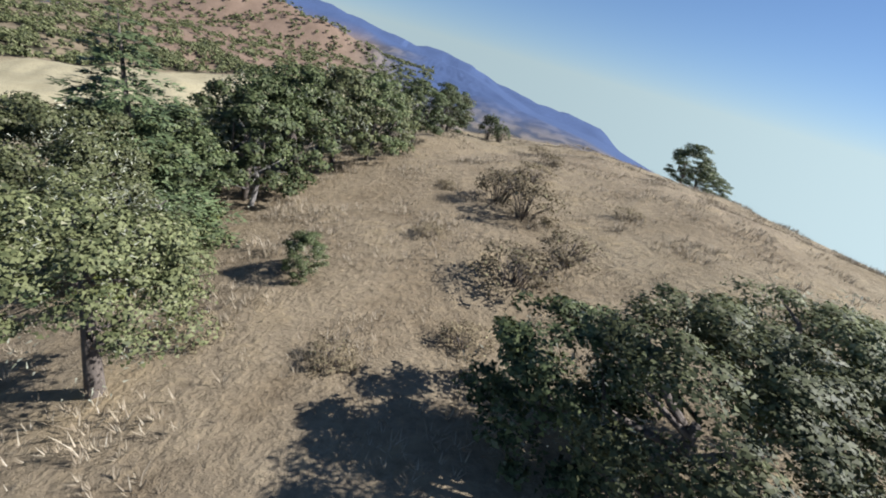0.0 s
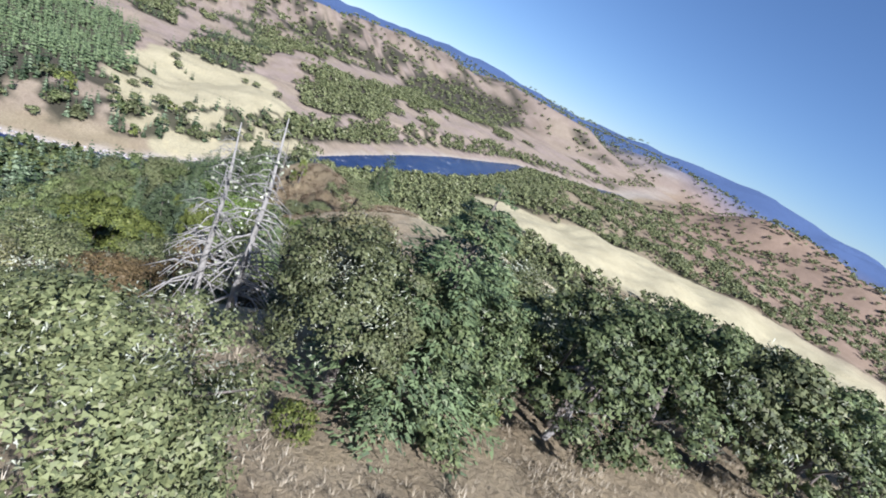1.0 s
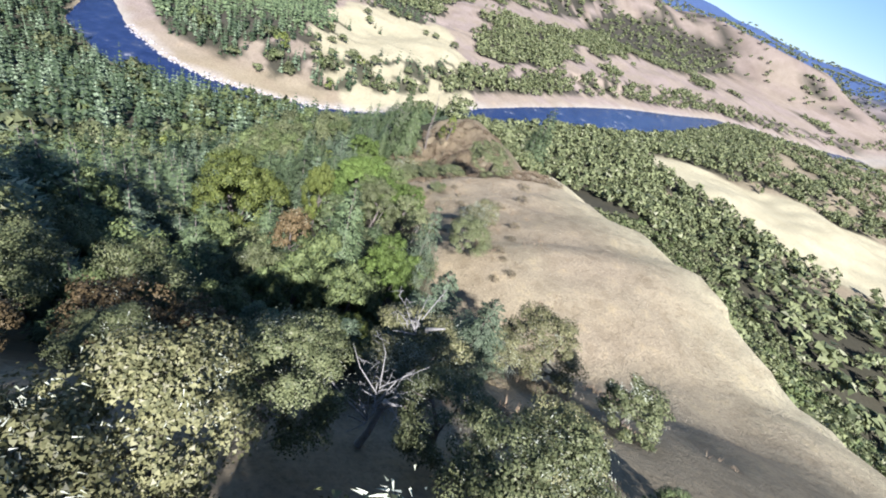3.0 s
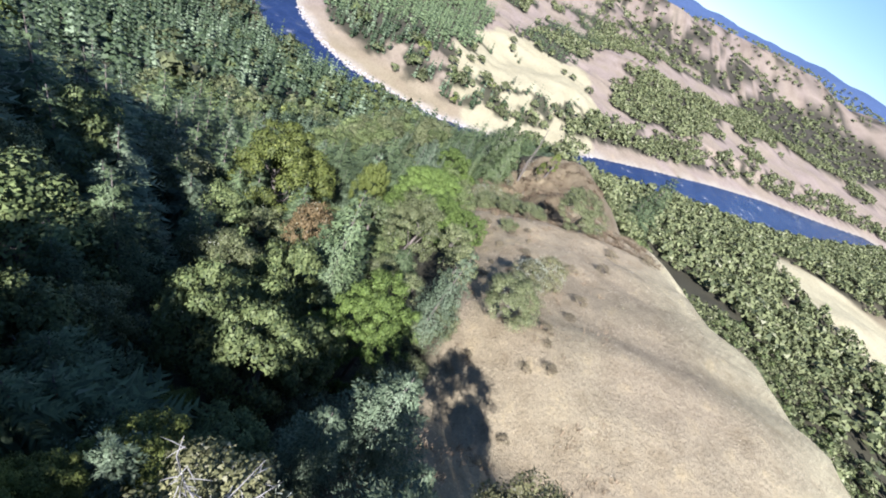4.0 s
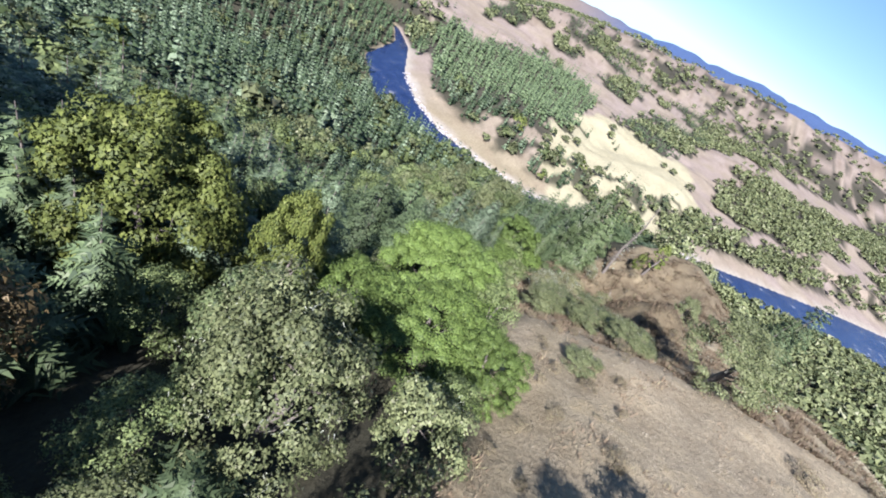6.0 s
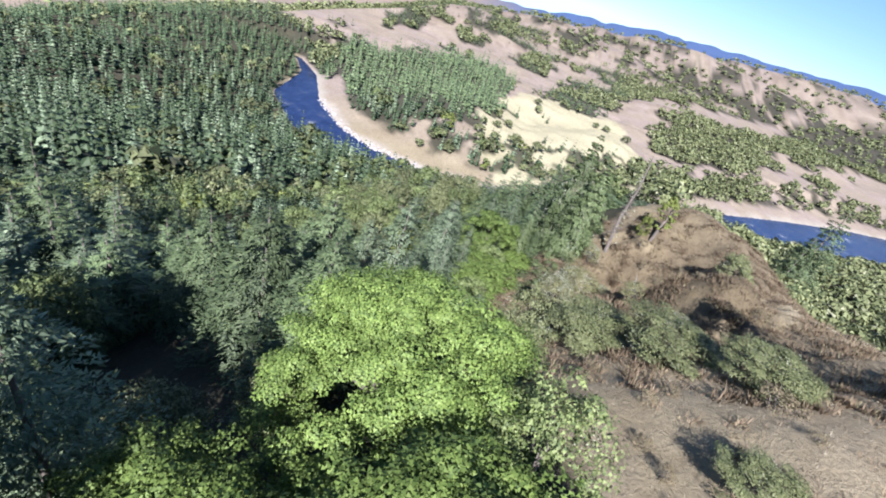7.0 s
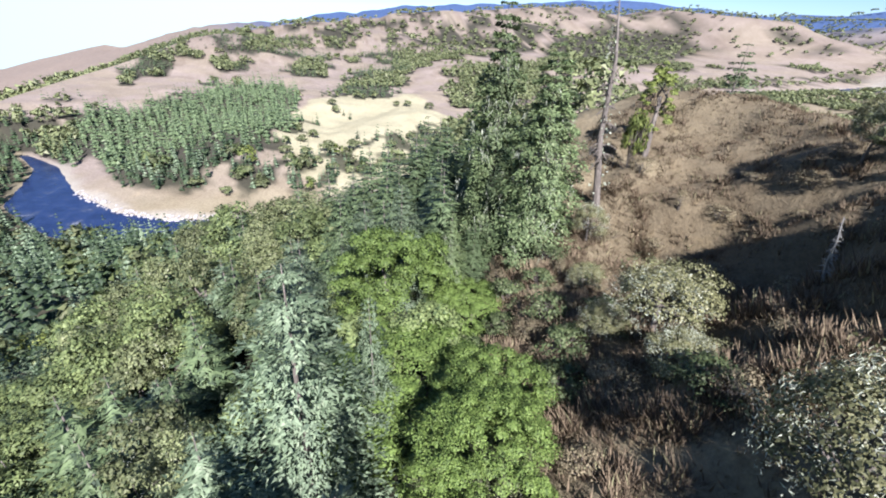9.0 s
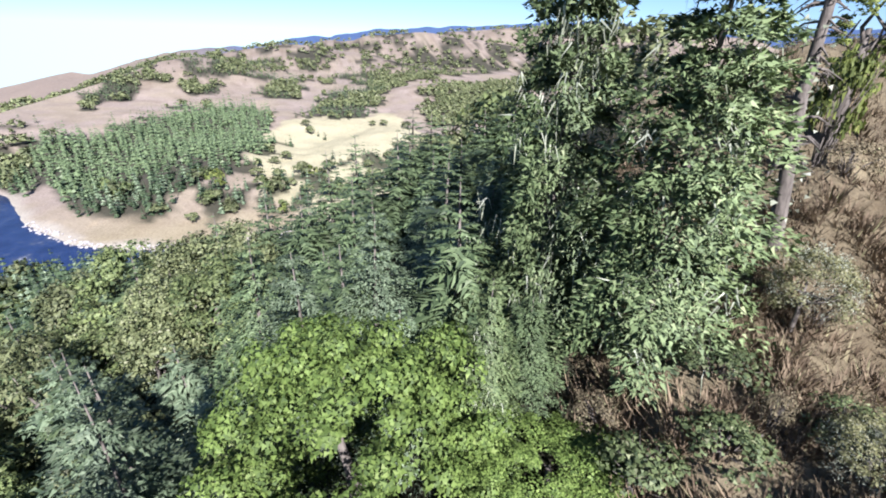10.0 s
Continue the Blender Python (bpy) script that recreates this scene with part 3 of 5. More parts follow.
def conifer_leaves(rs, h, r, whorls, twigs, boughs=7, droop=0.32, spray=0.015):
    """Whorled drooping boughs, each a flat fan of pointed twigs that shorten to its tip."""
    qs = []
    up = np.array((0, 0, 1.0))
    for w in range(whorls):
        f = (w + rs.uniform(0, 0.7)) / whorls
        z = h * (0.06 + 0.92 * f)
        length = r * (1 - f) ** 0.85 * (0.85 if f < 0.1 else 1.0) + 0.035 * h * (1 - 0.6 * f)
        count = boughs if f < 0.7 else max(4, boughs - 2)
        turn = rs.uniform(0, 6.28)
        for b in range(count):
            a = turn + 6.28 * b / count + rs.uniform(-0.3, 0.3)
            ln = length * rs.uniform(0.5, 1.2)
            dirn = np.array((math.cos(a), math.sin(a), 0.0))
            across = np.array((-math.sin(a), math.cos(a), 0.0))
            rise = 0.55 * f - 0.12 + rs.uniform(-0.1, 0.1)
            if twigs <= 2:
                tip = dirn * ln + up * (z + rise * ln - droop * ln)
                wd = ln * rs.uniform(0.38, 0.5)
                mid = dirn * ln * 0.45 + up * (z + (rise - droop * 0.45) * ln * 0.45)
                qs.append(np.stack([up * (z + 0.04 * h), mid + across * wd - up * wd * 0.35, tip])[None])
                qs.append(np.stack([up * (z + 0.04 * h), tip, mid - across * wd - up * wd * 0.35])[None])
                continue
            if twigs >= 36:
                # close by: many short sprays over the whole fan
                k = int(3.0 * twigs * (0.4 + 0.6 * (1 - f)))
                t = np.sqrt(rs.uniform(0.01, 1.0, k))
                lat = rs.uniform(-1, 1, k) * 0.46 * (1.08 - 0.85 * t)
                at = dirn * (t * ln)[:, None] + across * (lat * ln)[:, None] + up * (z + rise * t * ln - droop * ln * (t * t + 0.9 * lat * lat) + rs.normal(0, 0.06, k) * ln)[:, None]
                way = unit(dirn * rs.uniform(0.4, 1.0, k)[:, None] + across * (np.sign(lat) * rs.uniform(0.1, 0.9, k))[:, None] + up * rs.uniform(-0.6, 0.5, k)[:, None])
                lng = (min(ln * 0.24, spray * h) * rs.uniform(0.7, 1.4, k))[:, None]
                flat = unit(np.cross(way, up + rs.normal(0, 0.5, (k, 3)))) * np.sign(lat)[:, None]
                qs.append(np.stack([at + flat * lng * 0.24, at - flat * lng * 0.24, at + way * lng], 1))
                continue
            k = max(4, int(twigs * (0.45 + 0.55 * (1 - f))))
            t = 0.1 + 0.9 * (np.arange(k) + rs.uniform(0.1, 0.9, k)) / k
            sgn = np.where(np.arange(k) % 2 == 0, 1.0, -1.0)
            at = dirn * (t * ln)[:, None] + up * (z + rise * t * ln - droop * ln * t * t)[:, None]
            lng = (ln * 0.52 * (1.08 - 0.72 * t) * rs.uniform(0.75, 1.2, k))[:, None]
            way = unit(dirn * rs.uniform(0.5, 1.0, k)[:, None] + across * (sgn * rs.uniform(0.45, 1.0, k))[:, None] + up * rs.uniform(-0.4, 0.1, k)[:, None])
            wdt = lng * (0.10 + 1.1 / k)
            flat = unit(np.cross(way, up + rs.normal(0, 0.45, (k, 3))))
            base = at - way * lng * 0.1
            qs.append(np.stack([base + flat * wdt * sgn[:, None], base - flat * wdt * sgn[:, None] + way * lng * 0.25, at + way * lng], 1))
    return np.concatenate(qs, 0)


def conifer_soft(q):
    """Turns every spray outwards and gives it a direction away from the stem."""
    c = q.mean(1)
    out = unit(np.stack([c[:, 0], c[:, 1], 0.55 * np.hypot(c[:, 0], c[:, 1]) + 1e-4], -1))
    f = np.cross(q[:, 1] - q[:, 0], q[:, 2] - q[:, 0])
    m = np.sum(f * out, 1) < 0
    q[m] = q[m][:, ::-1]
    return q, soft_way(q, out)


def limbs_broad(rs, h, rx, thick, n=5):
    lean = rs.uniform(-0.12, 0.12, 2)
    top = np.array((lean[0] * h, lean[1] * h, h * 0.6))
    out = [([(0, 0, -0.4), (lean[0] * h * 0.3, lean[1] * h * 0.3, h * 0.25), tuple(top)], [thick, thick * 0.75, thick * 0.4])]
    for i in range(n):
        a, f = rs.uniform(0, 6.28), rs.uniform(0.35, 0.9)
        s = np.array((lean[0] * h * f, lean[1] * h * f, h * 0.6 * f))
        e = s + np.array((math.cos(a) * rx * 0.75, math.sin(a) * rx * 0.75, h * rs.uniform(0.1, 0.3)))
        m = (s + e) / 2 + np.array((0, 0, -0.05 * h)) + rs.normal(0, 0.05 * h, 3)
        out.append(([tuple(s), tuple(m), tuple(e)], [thick * 0.45, thick * 0.3, thick * 0.1]))
    return out


def part(name, mesh, parent, label=""):
    ob = new(name, mesh)
    ob.parent = parent
    if label:
        ob["label"] = label
    return ob


def broadleaf(name, seed, h, rx, mat, leaf=0.22, clumps=150, per=16, label="", category="tree", lichen=0, group="trees", low=0.0):
    rs = np.random.RandomState(seed)
    base = new(name)
    part("trunk", wood_mesh(name + "_trunk", limbs_broad(rs, h, rx * (0.45 if low > 0 else 0.9), 0.035 * h), BARK), base, "grey-brown bark")
    q, soft = broadleaf_leaves(rs, h, rx, leaf, clumps, per, low)
    part("crown", leaf_mesh(name + "_crown", q, mat, soft), base)
    if lichen:
        # hanging wisps along the outer twigs
        c, u = crown_clumps(rs, lichen, rx * 0.98, h * 0.41, h * 0.56)
        n = lichen * 14
        at = np.repeat(c, 14, 0) + rs.normal(0, 0.03 * h, (n, 3))
        way = unit(np.repeat(rs.normal(0, 1, (lichen, 3)), 14, 0) + rs.normal(0, 0.7, (n, 3)) - np.array((0, 0, 0.4)))
        wide = unit(np.cross(way, rs.normal(0, 1, (n, 3)))) * min(leaf, 0.1) * 0.2
        lng = min(leaf, 0.1) * rs.uniform(0.8, 2.2, (n, 1))
        part("lichen", leaf_mesh(name + "_lichen", np.stack([at - wide, at + wide, at + way * lng], 1), MOSS), base, "pale hanging lichen")["kind"] = "stuff"
    return tagged(base, label, category, group)


def conifer(name, seed, h, r, mat, whorls=26, twigs=30, label="", category="conifer", group="conifers", lichen=0, spray=0.013):
    rs = np.random.RandomState(seed)
    needles, soft = conifer_soft(conifer_leaves(rs, h, r, whorls, twigs, spray=spray))
    base = new(name)
    part("trunk", wood_mesh(name + "_trunk", [([(0, 0, -0.5), (0.01 * h, 0, h * 0.5), (0, 0, h * 0.97)], [0.018 * h, 0.008 * h, 0.001 * h])], BARK), base, "grey-brown bark")
    part("crown", leaf_mesh(name + "_crown", needles, mat, soft), base)
    if lichen:
        f = rs.uniform(0.05, 0.8, lichen)
        a = rs.uniform(0, 6.28, lichen)
        rad = r * (1 - f) ** 0.85 * rs.uniform(0.5, 1.0, lichen)
        c = np.stack([np.cos(a) * rad, np.sin(a) * rad, h * (0.06 + 0.92 * f) - 0.2 * rad], -1)
        n = lichen * 10
        at = np.repeat(c, 10, 0) + rs.normal(0, 0.014 * h, (n, 3))
        way = unit(rs.normal(0, 0.5, (n, 3)) - np.array((0, 0, 1.0)))
        wide = unit(np.cross(way, rs.normal(0, 1, (n, 3)))) * 0.002 * h
        part("lichen", leaf_mesh(name + "_lichen", np.stack([at - wide, at + wide, at + way * h * rs.uniform(0.02, 0.05, (n, 1))], 1), MOSS), base, "pale hanging lichen")["kind"] = "stuff"
    return tagged(base, label, category, group)


def stand(ob, x, y, sink=0.0, scale=1.0, turn=0.0, lean=0.0):
    """Sets a freshly made thing on the ground."""
    ob.matrix_basis = pose(x, y, float(land(x, y)) - sink, lean, 0, turn) @ Matrix.Scale(scale, 4)
    return ob


def place(ob, x, y, sink=0.0, scale=1.0, turn=0.0, lean=0.0):
    """Another one of the same kind on the ground."""
    c = copy_thing(ob, Matrix.Identity(4))
    c.matrix_basis = pose(x, y, float(land(x, y)) - sink, lean, 0, turn) @ Matrix.Scale(scale, 4)
    return c


# ---- woods that nobody could count ----
def scatter(rs, box, step, keep):
    xs, ys = np.meshgrid(np.arange(box[0], box[1], step), np.arange(box[2], box[3], step), indexing="ij")
    x, y = xs.ravel() + rs.uniform(-0.5, 0.5, xs.size) * step, ys.ravel() + rs.uniform(-0.5, 0.5, xs.size) * step
    m = keep(x, y) > rs.uniform(0, 1, x.size)
    return x[m], y[m]


def many(protos, x, y, size, rs, zscale=1.0):
    """Copies of small leaf sets laid into one array, with their directions."""
    z = land(x, y)
    out, ways = [], []
    pick = rs.randint(0, len(protos), len(x))
    for k, (q, w) in enumerate(protos):
        m = np.nonzero(pick == k)[0]
        if not len(m):
            continue
        a = rs.uniform(0, 6.28, len(m))
        c, s = np.cos(a)[:, None, None], np.sin(a)[:, None, None]
        sz = size[m][:, None, None]
        px, py, pz = q[None, ..., 0], q[None, ..., 1], q[None, ..., 2]
        X = (px * c - py * s) * sz + x[m][:, None, None]
        Y = (px * s + py * c) * sz + y[m][:, None, None]
        Z = pz * sz * zscale + z[m][:, None, None]
        out.append(np.stack([X, Y, Z], -1).reshape(-1, 3, 3))
        c, s = c[..., 0], s[..., 0]
        ways.append(np.stack([w[None, :, 0] * c - w[None, :, 1] * s, w[None, :, 0] * s + w[None, :, 1] * c, np.repeat(w[None, :, 2], len(m), 0)], -1).reshape(-1, 3))
    return np.concatenate(out, 0), np.concatenate(ways, 0)


def stuff(name, tris, mat, label, category):
    tris, soft = tris if isinstance(tris, tuple) else (tris, None)
    return tagged(new(name, leaf_mesh(name, tris, mat, soft)), label, category, kind="stuff")


rs = np.random.RandomState(5)
BRD_FINE = [broadleaf_leaves(np.random.RandomState(55 + i), 1.0, 0.5, 0.062, 24, 24) for i in range(4)]
CON_MID = [conifer_soft(conifer_leaves(np.random.RandomState(40 + i), 1.0, 0.22 + 0.02 * i, 9, 6, 5)) for i in range(4)]
CON_LOW = [conifer_soft(conifer_leaves(np.random.RandomState(45 + i), 1.0, 0.19 + 0.02 * i, 7, 2, 5)) for i in range(4)]
CON_FAR = [conifer_soft(conifer_leaves(np.random.RandomState(50 + i), 1.0, 0.25, 4, 2, 3)) for i in range(3)]
BRD_MID = [broadleaf_leaves(np.random.RandomState(60 + i), 1.0, 0.46, 0.095, 15, 17) for i in range(4)]
BRD_LOW = [broadleaf_leaves(np.random.RandomState(65 + i), 1.0, 0.5, 0.19, 9, 9) for i in range(4)]
BRD_FAR = [broadleaf_leaves(np.random.RandomState(70 + i), 1.0, 0.5, 0.34, 7, 4) for i in range(3)]


WAY = np.array([(0, 0, 0), (-3, 8, 1), (-12, 13, 0), (-22, 16, -4.3), (-30, 17, -8), (-48.7, 14.7, -18), (-63, 10.6, -25.8), (-86, 8, -35.9), (-102, 9.5, -41.6), (-118, 13, -46)], float)


def from_way(x, y):
    return poly_near(np.asarray(x, float), np.asarray(y, float), WAY)[0]


def woods(box, step, share, near, far):
    wx_, wy_ = scatter(rs, box, step, lambda a, b: wood_share(a, b) * share * (from_way(a, b) >= near) * (from_way(a, b) < far))
    return wx_, wy_


def wood_kinds(x, y, firs):
    return waves(x, y, 60, 41) + rs.normal(0, 0.55, len(x)) > firs


# the wooded flank this side of the river: middle distance, then farther down
for near, far, step, con, brd, tag in ((56, 125, 4.3, CON_MID, BRD_MID, ""), (125, 470, 7.0, CON_LOW, BRD_LOW, "lower_")):
    x, y = woods((-560, 60, -480, 30), step, 0.95, near, far)
    fir = wood_kinds(x, y, -0.45) | (wood_kinds(x, y, -0.9) & (y < -110))
    hgt = rs.uniform(7, 14, len(x)) if not tag else rs.uniform(9, 20, len(x))
    pale = rs.uniform(0, 1, len(x))
    a, b = fir & (pale < 0.7), fir & (pale >= 0.7)
    stuff(tag + "conifer_wood", many(con, x[a], y[a], hgt[a] * 1.1, rs), FIR_DEEP, "dense dark green conifer wood on the hillside", "conifers")
    stuff(tag + "pale_conifer_wood", many(con, x[b], y[b], hgt[b] * 0.95, rs), FIR_PALE, "grey-green young conifers on the hillside", "conifers")
    for lo, hi, mat, nm, lb in ((0, 0.5, OAK, "oak_wood", "olive green oak wood on the hillside"), (0.5, 0.95, MADRONE, "broadleaf_wood", "fresh green broadleaf wood on the hillside"), (0.95, 1.0, LIME, "yellow_green_wood", "yellow-green trees among the hillside wood")):
        m = ~fir & (pale >= lo) & (pale < hi)
        stuff(tag + nm, many(brd, x[m], y[m], hgt[m] * 0.7, rs), mat, lb, "trees")
# woods below the grassy crest, finer where the flight comes near
for near, far, step, kinds, tag in ((24, 72, 4.4, BRD_FINE, "near_"), (72, 160, 5.0, BRD_MID, "middle_"), (160, 400, 6.2, BRD_LOW, "")):
    x, y = woods((-330, 60, 24, 330), step, 0.95, near, far)
    hgt = rs.uniform(4.5, 8.5, len(x))
    m = rs.uniform(0, 1, len(x)) < 0.75
    stuff(tag + "slope_oak_wood", many(kinds, x[m], y[m], hgt[m], rs), OAK, "olive green oak wood below the grassy crest", "trees")
    stuff(tag + "slope_green_wood", many(kinds, x[~m], y[~m], hgt[~m], rs), MADRONE, "dark green trees below the grassy crest", "trees")
# farther woods
xa, ya = scatter(rs, (-1500, -330, -650, 1100), 8.6, lambda a, b: wood_share(a, b) * (from_way(a, b) > np.where(b < 30, 470, 340)))
xb, yb = scatter(rs, (-330, -60, -560, -250), 8.6, lambda a, b: wood_share(a, b) * (from_way(a, b) > np.where(b < 30, 470, 340)))
x, y = np.concatenate([xa, xb]), np.concatenate([ya, yb])
grove = inside(x, y, GROVE)
home = poly_near(x, y, RIVER)[2] <= 0
fir = grove | ((waves(x, y, 150, 42) + rs.normal(0, 0.3, len(x)) > -0.1) & (y < 100)) | (home & (y < 0) & (rs.uniform(0, 1, len(x)) < 0.85))
hgt = rs.uniform(9, 17, len(x)) * np.where(grove, rs.uniform(0.8, 1.9, len(x)), 1.0)
stuff("grove_of_conifers", many(CON_LOW, x[grove], y[grove], hgt[grove], rs), FIR, "tall dark conifer grove in the river bend", "conifers")
fir &= ~grove
tall = fir & (from_way(x, y) < 680) & (y < 0)
stuff("valley_conifer_wood", many(CON_LOW, x[tall], y[tall], hgt[tall] * 1.1, rs), FIR_DEEP, "dark green conifer wood upstream in the valley", "conifers")
fir_all, fir = fir, fir & ~tall
stuff("far_conifer_wood", many(CON_FAR, x[fir], y[fir], hgt[fir] * 1.15, rs), FIR, "dark green conifers in the valley", "conifers")
stuff("far_broadleaf_wood", many(BRD_FAR, x[~fir_all & ~grove], y[~fir_all & ~grove], hgt[~fir_all & ~grove] * 0.66, rs), OAK, "olive green trees in the valley", "trees")
x, y = scatter(rs, (-3300, -1500, -1600, 3000), 30.0, lambda a, b: wood_share(a, b))
stuff("distant_wood", many(BRD_FAR, x, y, rs.uniform(11, 20, len(x)), rs, 0.7), OAK, "patches of dark trees on far hills", "trees")
x, y = scatter(rs, (-1500, 200, 330, 2300), 18.0, lambda a, b: wood_share(a, b) * ((a > -330) | (b > 1100)) * (np.degrees(np.arctan2(-a, b)) > 2))
stuff("valley_wood", many(BRD_FAR, x, y, rs.uniform(10, 17, len(x)), rs, 0.7), OAK, "olive green woods below the grassy hill", "trees")
x, y = scatter(rs, (-2300, -420, -1900, -480), 22.0, lambda a, b: 0.22 + 0.6 * (waves(a, b, 240, 53) > -0.1))
stuff("ridge_wood", many(BRD_FAR, x, y, rs.uniform(10, 18, len(x)), rs, 0.75), OAK, "scattered dark trees on the brown hills upstream", "trees")


# ---- single trees, near to far ----
PROTO, USED = {}, {}


def species(key, makers):
    PROTO[key], USED[key] = makers, 0


def plant(key, x, y, h, r, label="", turn=None, sink=0.15):
    """One tree or shrub of a kind on the ground, at its height and crown radius."""
    makers = PROTO[key]
    i = USED[key]
    USED[key] = i + 1
    slot = makers[i % len(makers)]
    if i < len(makers):
        ob = slot["ob"] = slot["make"]()
    else:
        ob = copy_thing(slot["ob"], Matrix.Identity(4))
    turn = (i * 137.5) % 360 if turn is None else turn
    ob.matrix_basis = pose(x, y, float(land(x, y)) - sink, 0, 0, turn) @ Matrix.Diagonal((r / slot["r"], r / slot["r"], h / slot["h"], 1))
    if label:
        ob["label"] = label
    return ob


def kind_broad(name, seeds, h, r, mat, leaf, clumps, per, label, lichen=0, group="oaks", low=0.0):
    return [dict(h=h, r=r, make=(lambda s=s: broadleaf(name, s, h, r, mat, leaf, clumps, per, label, "tree", lichen, group, low))) for s in seeds]


def kind_con(name, seeds, h, r, mat, whorls, twigs, label, group="conifers"):
    return [dict(h=h, r=0.76 * r, make=(lambda s=s: conifer(name, s, h, r, mat, whorls, twigs, label, "conifer", group))) for s in seeds]


species("oak", kind_broad("oak_tree", (1, 2, 3), 4.0, 1.6, OAK, 0.09, 80, 90, "small olive green oak with pale lichen on grass", 26, low=0.13))
species("near_oak", kind_broad("oak_tree", (5, 6), 4.0, 1.6, OAK, 0.043, 105, 220, "small olive green oak with pale lichen on grass", 130))
species("green", kind_broad("green_oak_tree", (11, 12, 13), 4.0, 1.6, HOLLY, 0.075, 80, 120, "dense green broadleaf tree on the hilltop", 30, low=0.14))
species("dry", kind_broad("dry_oak_tree", (21, 22), 4.0, 1.6, OAK_DRY, 0.055, 90, 165, "thin brownish oak with pale lichen on grass", 60))
species("bigoak", kind_broad("hillside_oak_tree", (31, 32, 33), 8.0, 3.2, OAK, 0.09, 100, 190, "rounded olive green oak on the slope", 26, low=0.06))
species("bigdry", kind_broad("lichen_oak_tree", (34, 35), 6.0, 3.0, OAK_DRY, 0.10, 90, 80, "sparse oak hung with pale lichen on dry grass", 260))
species("big_maple", kind_broad("maple_tree", (40,), 9.0, 5.0, MAPLE, 0.07, 300, 380, "large bright green maple crown on the slope", 0, "maples", 0.12))
species("maple", kind_broad("maple_tree", (41, 42), 9.0, 5.0, MAPLE, 0.1, 260, 160, "bright green broadleaf maple on the slope", 0, "maples", 0.17))
species("lime", kind_broad("yellow_green_tree", (45, 46), 8.0, 4.0, LIME, 0.12, 140, 210, "yellow-green maple crown among dark conifers", 0, "maples", 0.06))
species("madrone", kind_broad("madrone_tree", (47, 48, 49), 9.0, 3.4, MADRONE, 0.17, 100, 90, "dark green broadleaf tree on the wooded slope", 4, low=0.05))
species("rust", kind_broad("rusty_tree", (51,), 6.0, 2.6, RUST, 0.13, 70, 70, "rust-brown drying tree on the slope", 10))
species("fir", kind_con("fir_tree", (61, 62, 63), 12.0, 2.7, FIR, 32, 37, "dark green conical fir on the wooded slope"))
species("tip_fir", [dict(h=12.0, r=3.2, make=(lambda s=s: conifer("fir_tree", s, 12.0, 3.2, FIR_LICHEN, 32, 85, "tall dark fir hung with pale lichen", "conifer", "conifers", 80, 0.015))) for s in (58, 59)])
species("pale_fir", kind_con("young_fir_tree", (66, 67, 68), 6.0, 1.7, FIR_PALE, 27, 38, "grey-green young fir on the wooded slope"))
species("mid_fir", kind_con("slope_fir_tree", (71, 72, 73, 74), 11.0, 2.4, FIR, 19, 17, "dark green fir in the hillside wood"))
species("mid_pale", kind_con("grey_fir_tree", (75, 76), 10.0, 2.2, FIR_PALE, 19, 17, "grey-green fir in the hillside wood"))
species("mid_broad", kind_broad("slope_tree", (81, 82, 83), 8.0, 2.8, MADRONE, 0.15, 50, 90, "green broadleaf tree in the hillside wood", 0, "slope trees", 0.06))
species("mid_oak", kind_broad("slope_oak_tree", (84, 85, 86), 7.5, 2.8, OAK, 0.15, 50, 90, "olive oak in the hillside wood", 6, "slope trees", 0.06))
species("close_broad", kind_broad("slope_tree", (87, 88), 6.0, 2.4, MADRONE, 0.085, 80, 95, "green broadleaf tree in the hillside wood", 4, "slope trees", 0.08))
species("close_oak", kind_broad("slope_oak_tree", (89, 90), 6.0, 2.4, OAK, 0.085, 80, 95, "olive oak in the hillside wood", 20, "slope trees", 0.08))
species("far_oak", kind_broad("field_tree", (91, 92, 93), 9.0, 5.0, OAK, 0.9, 20, 30, "round dark oak standing in the pale field", 0, "field trees"))
species("far_fir", kind_con("field_conifer", (94,), 13.0, 2.8, FIR, 10, 6, "narrow dark conifer standing in the pale field", "field trees"))


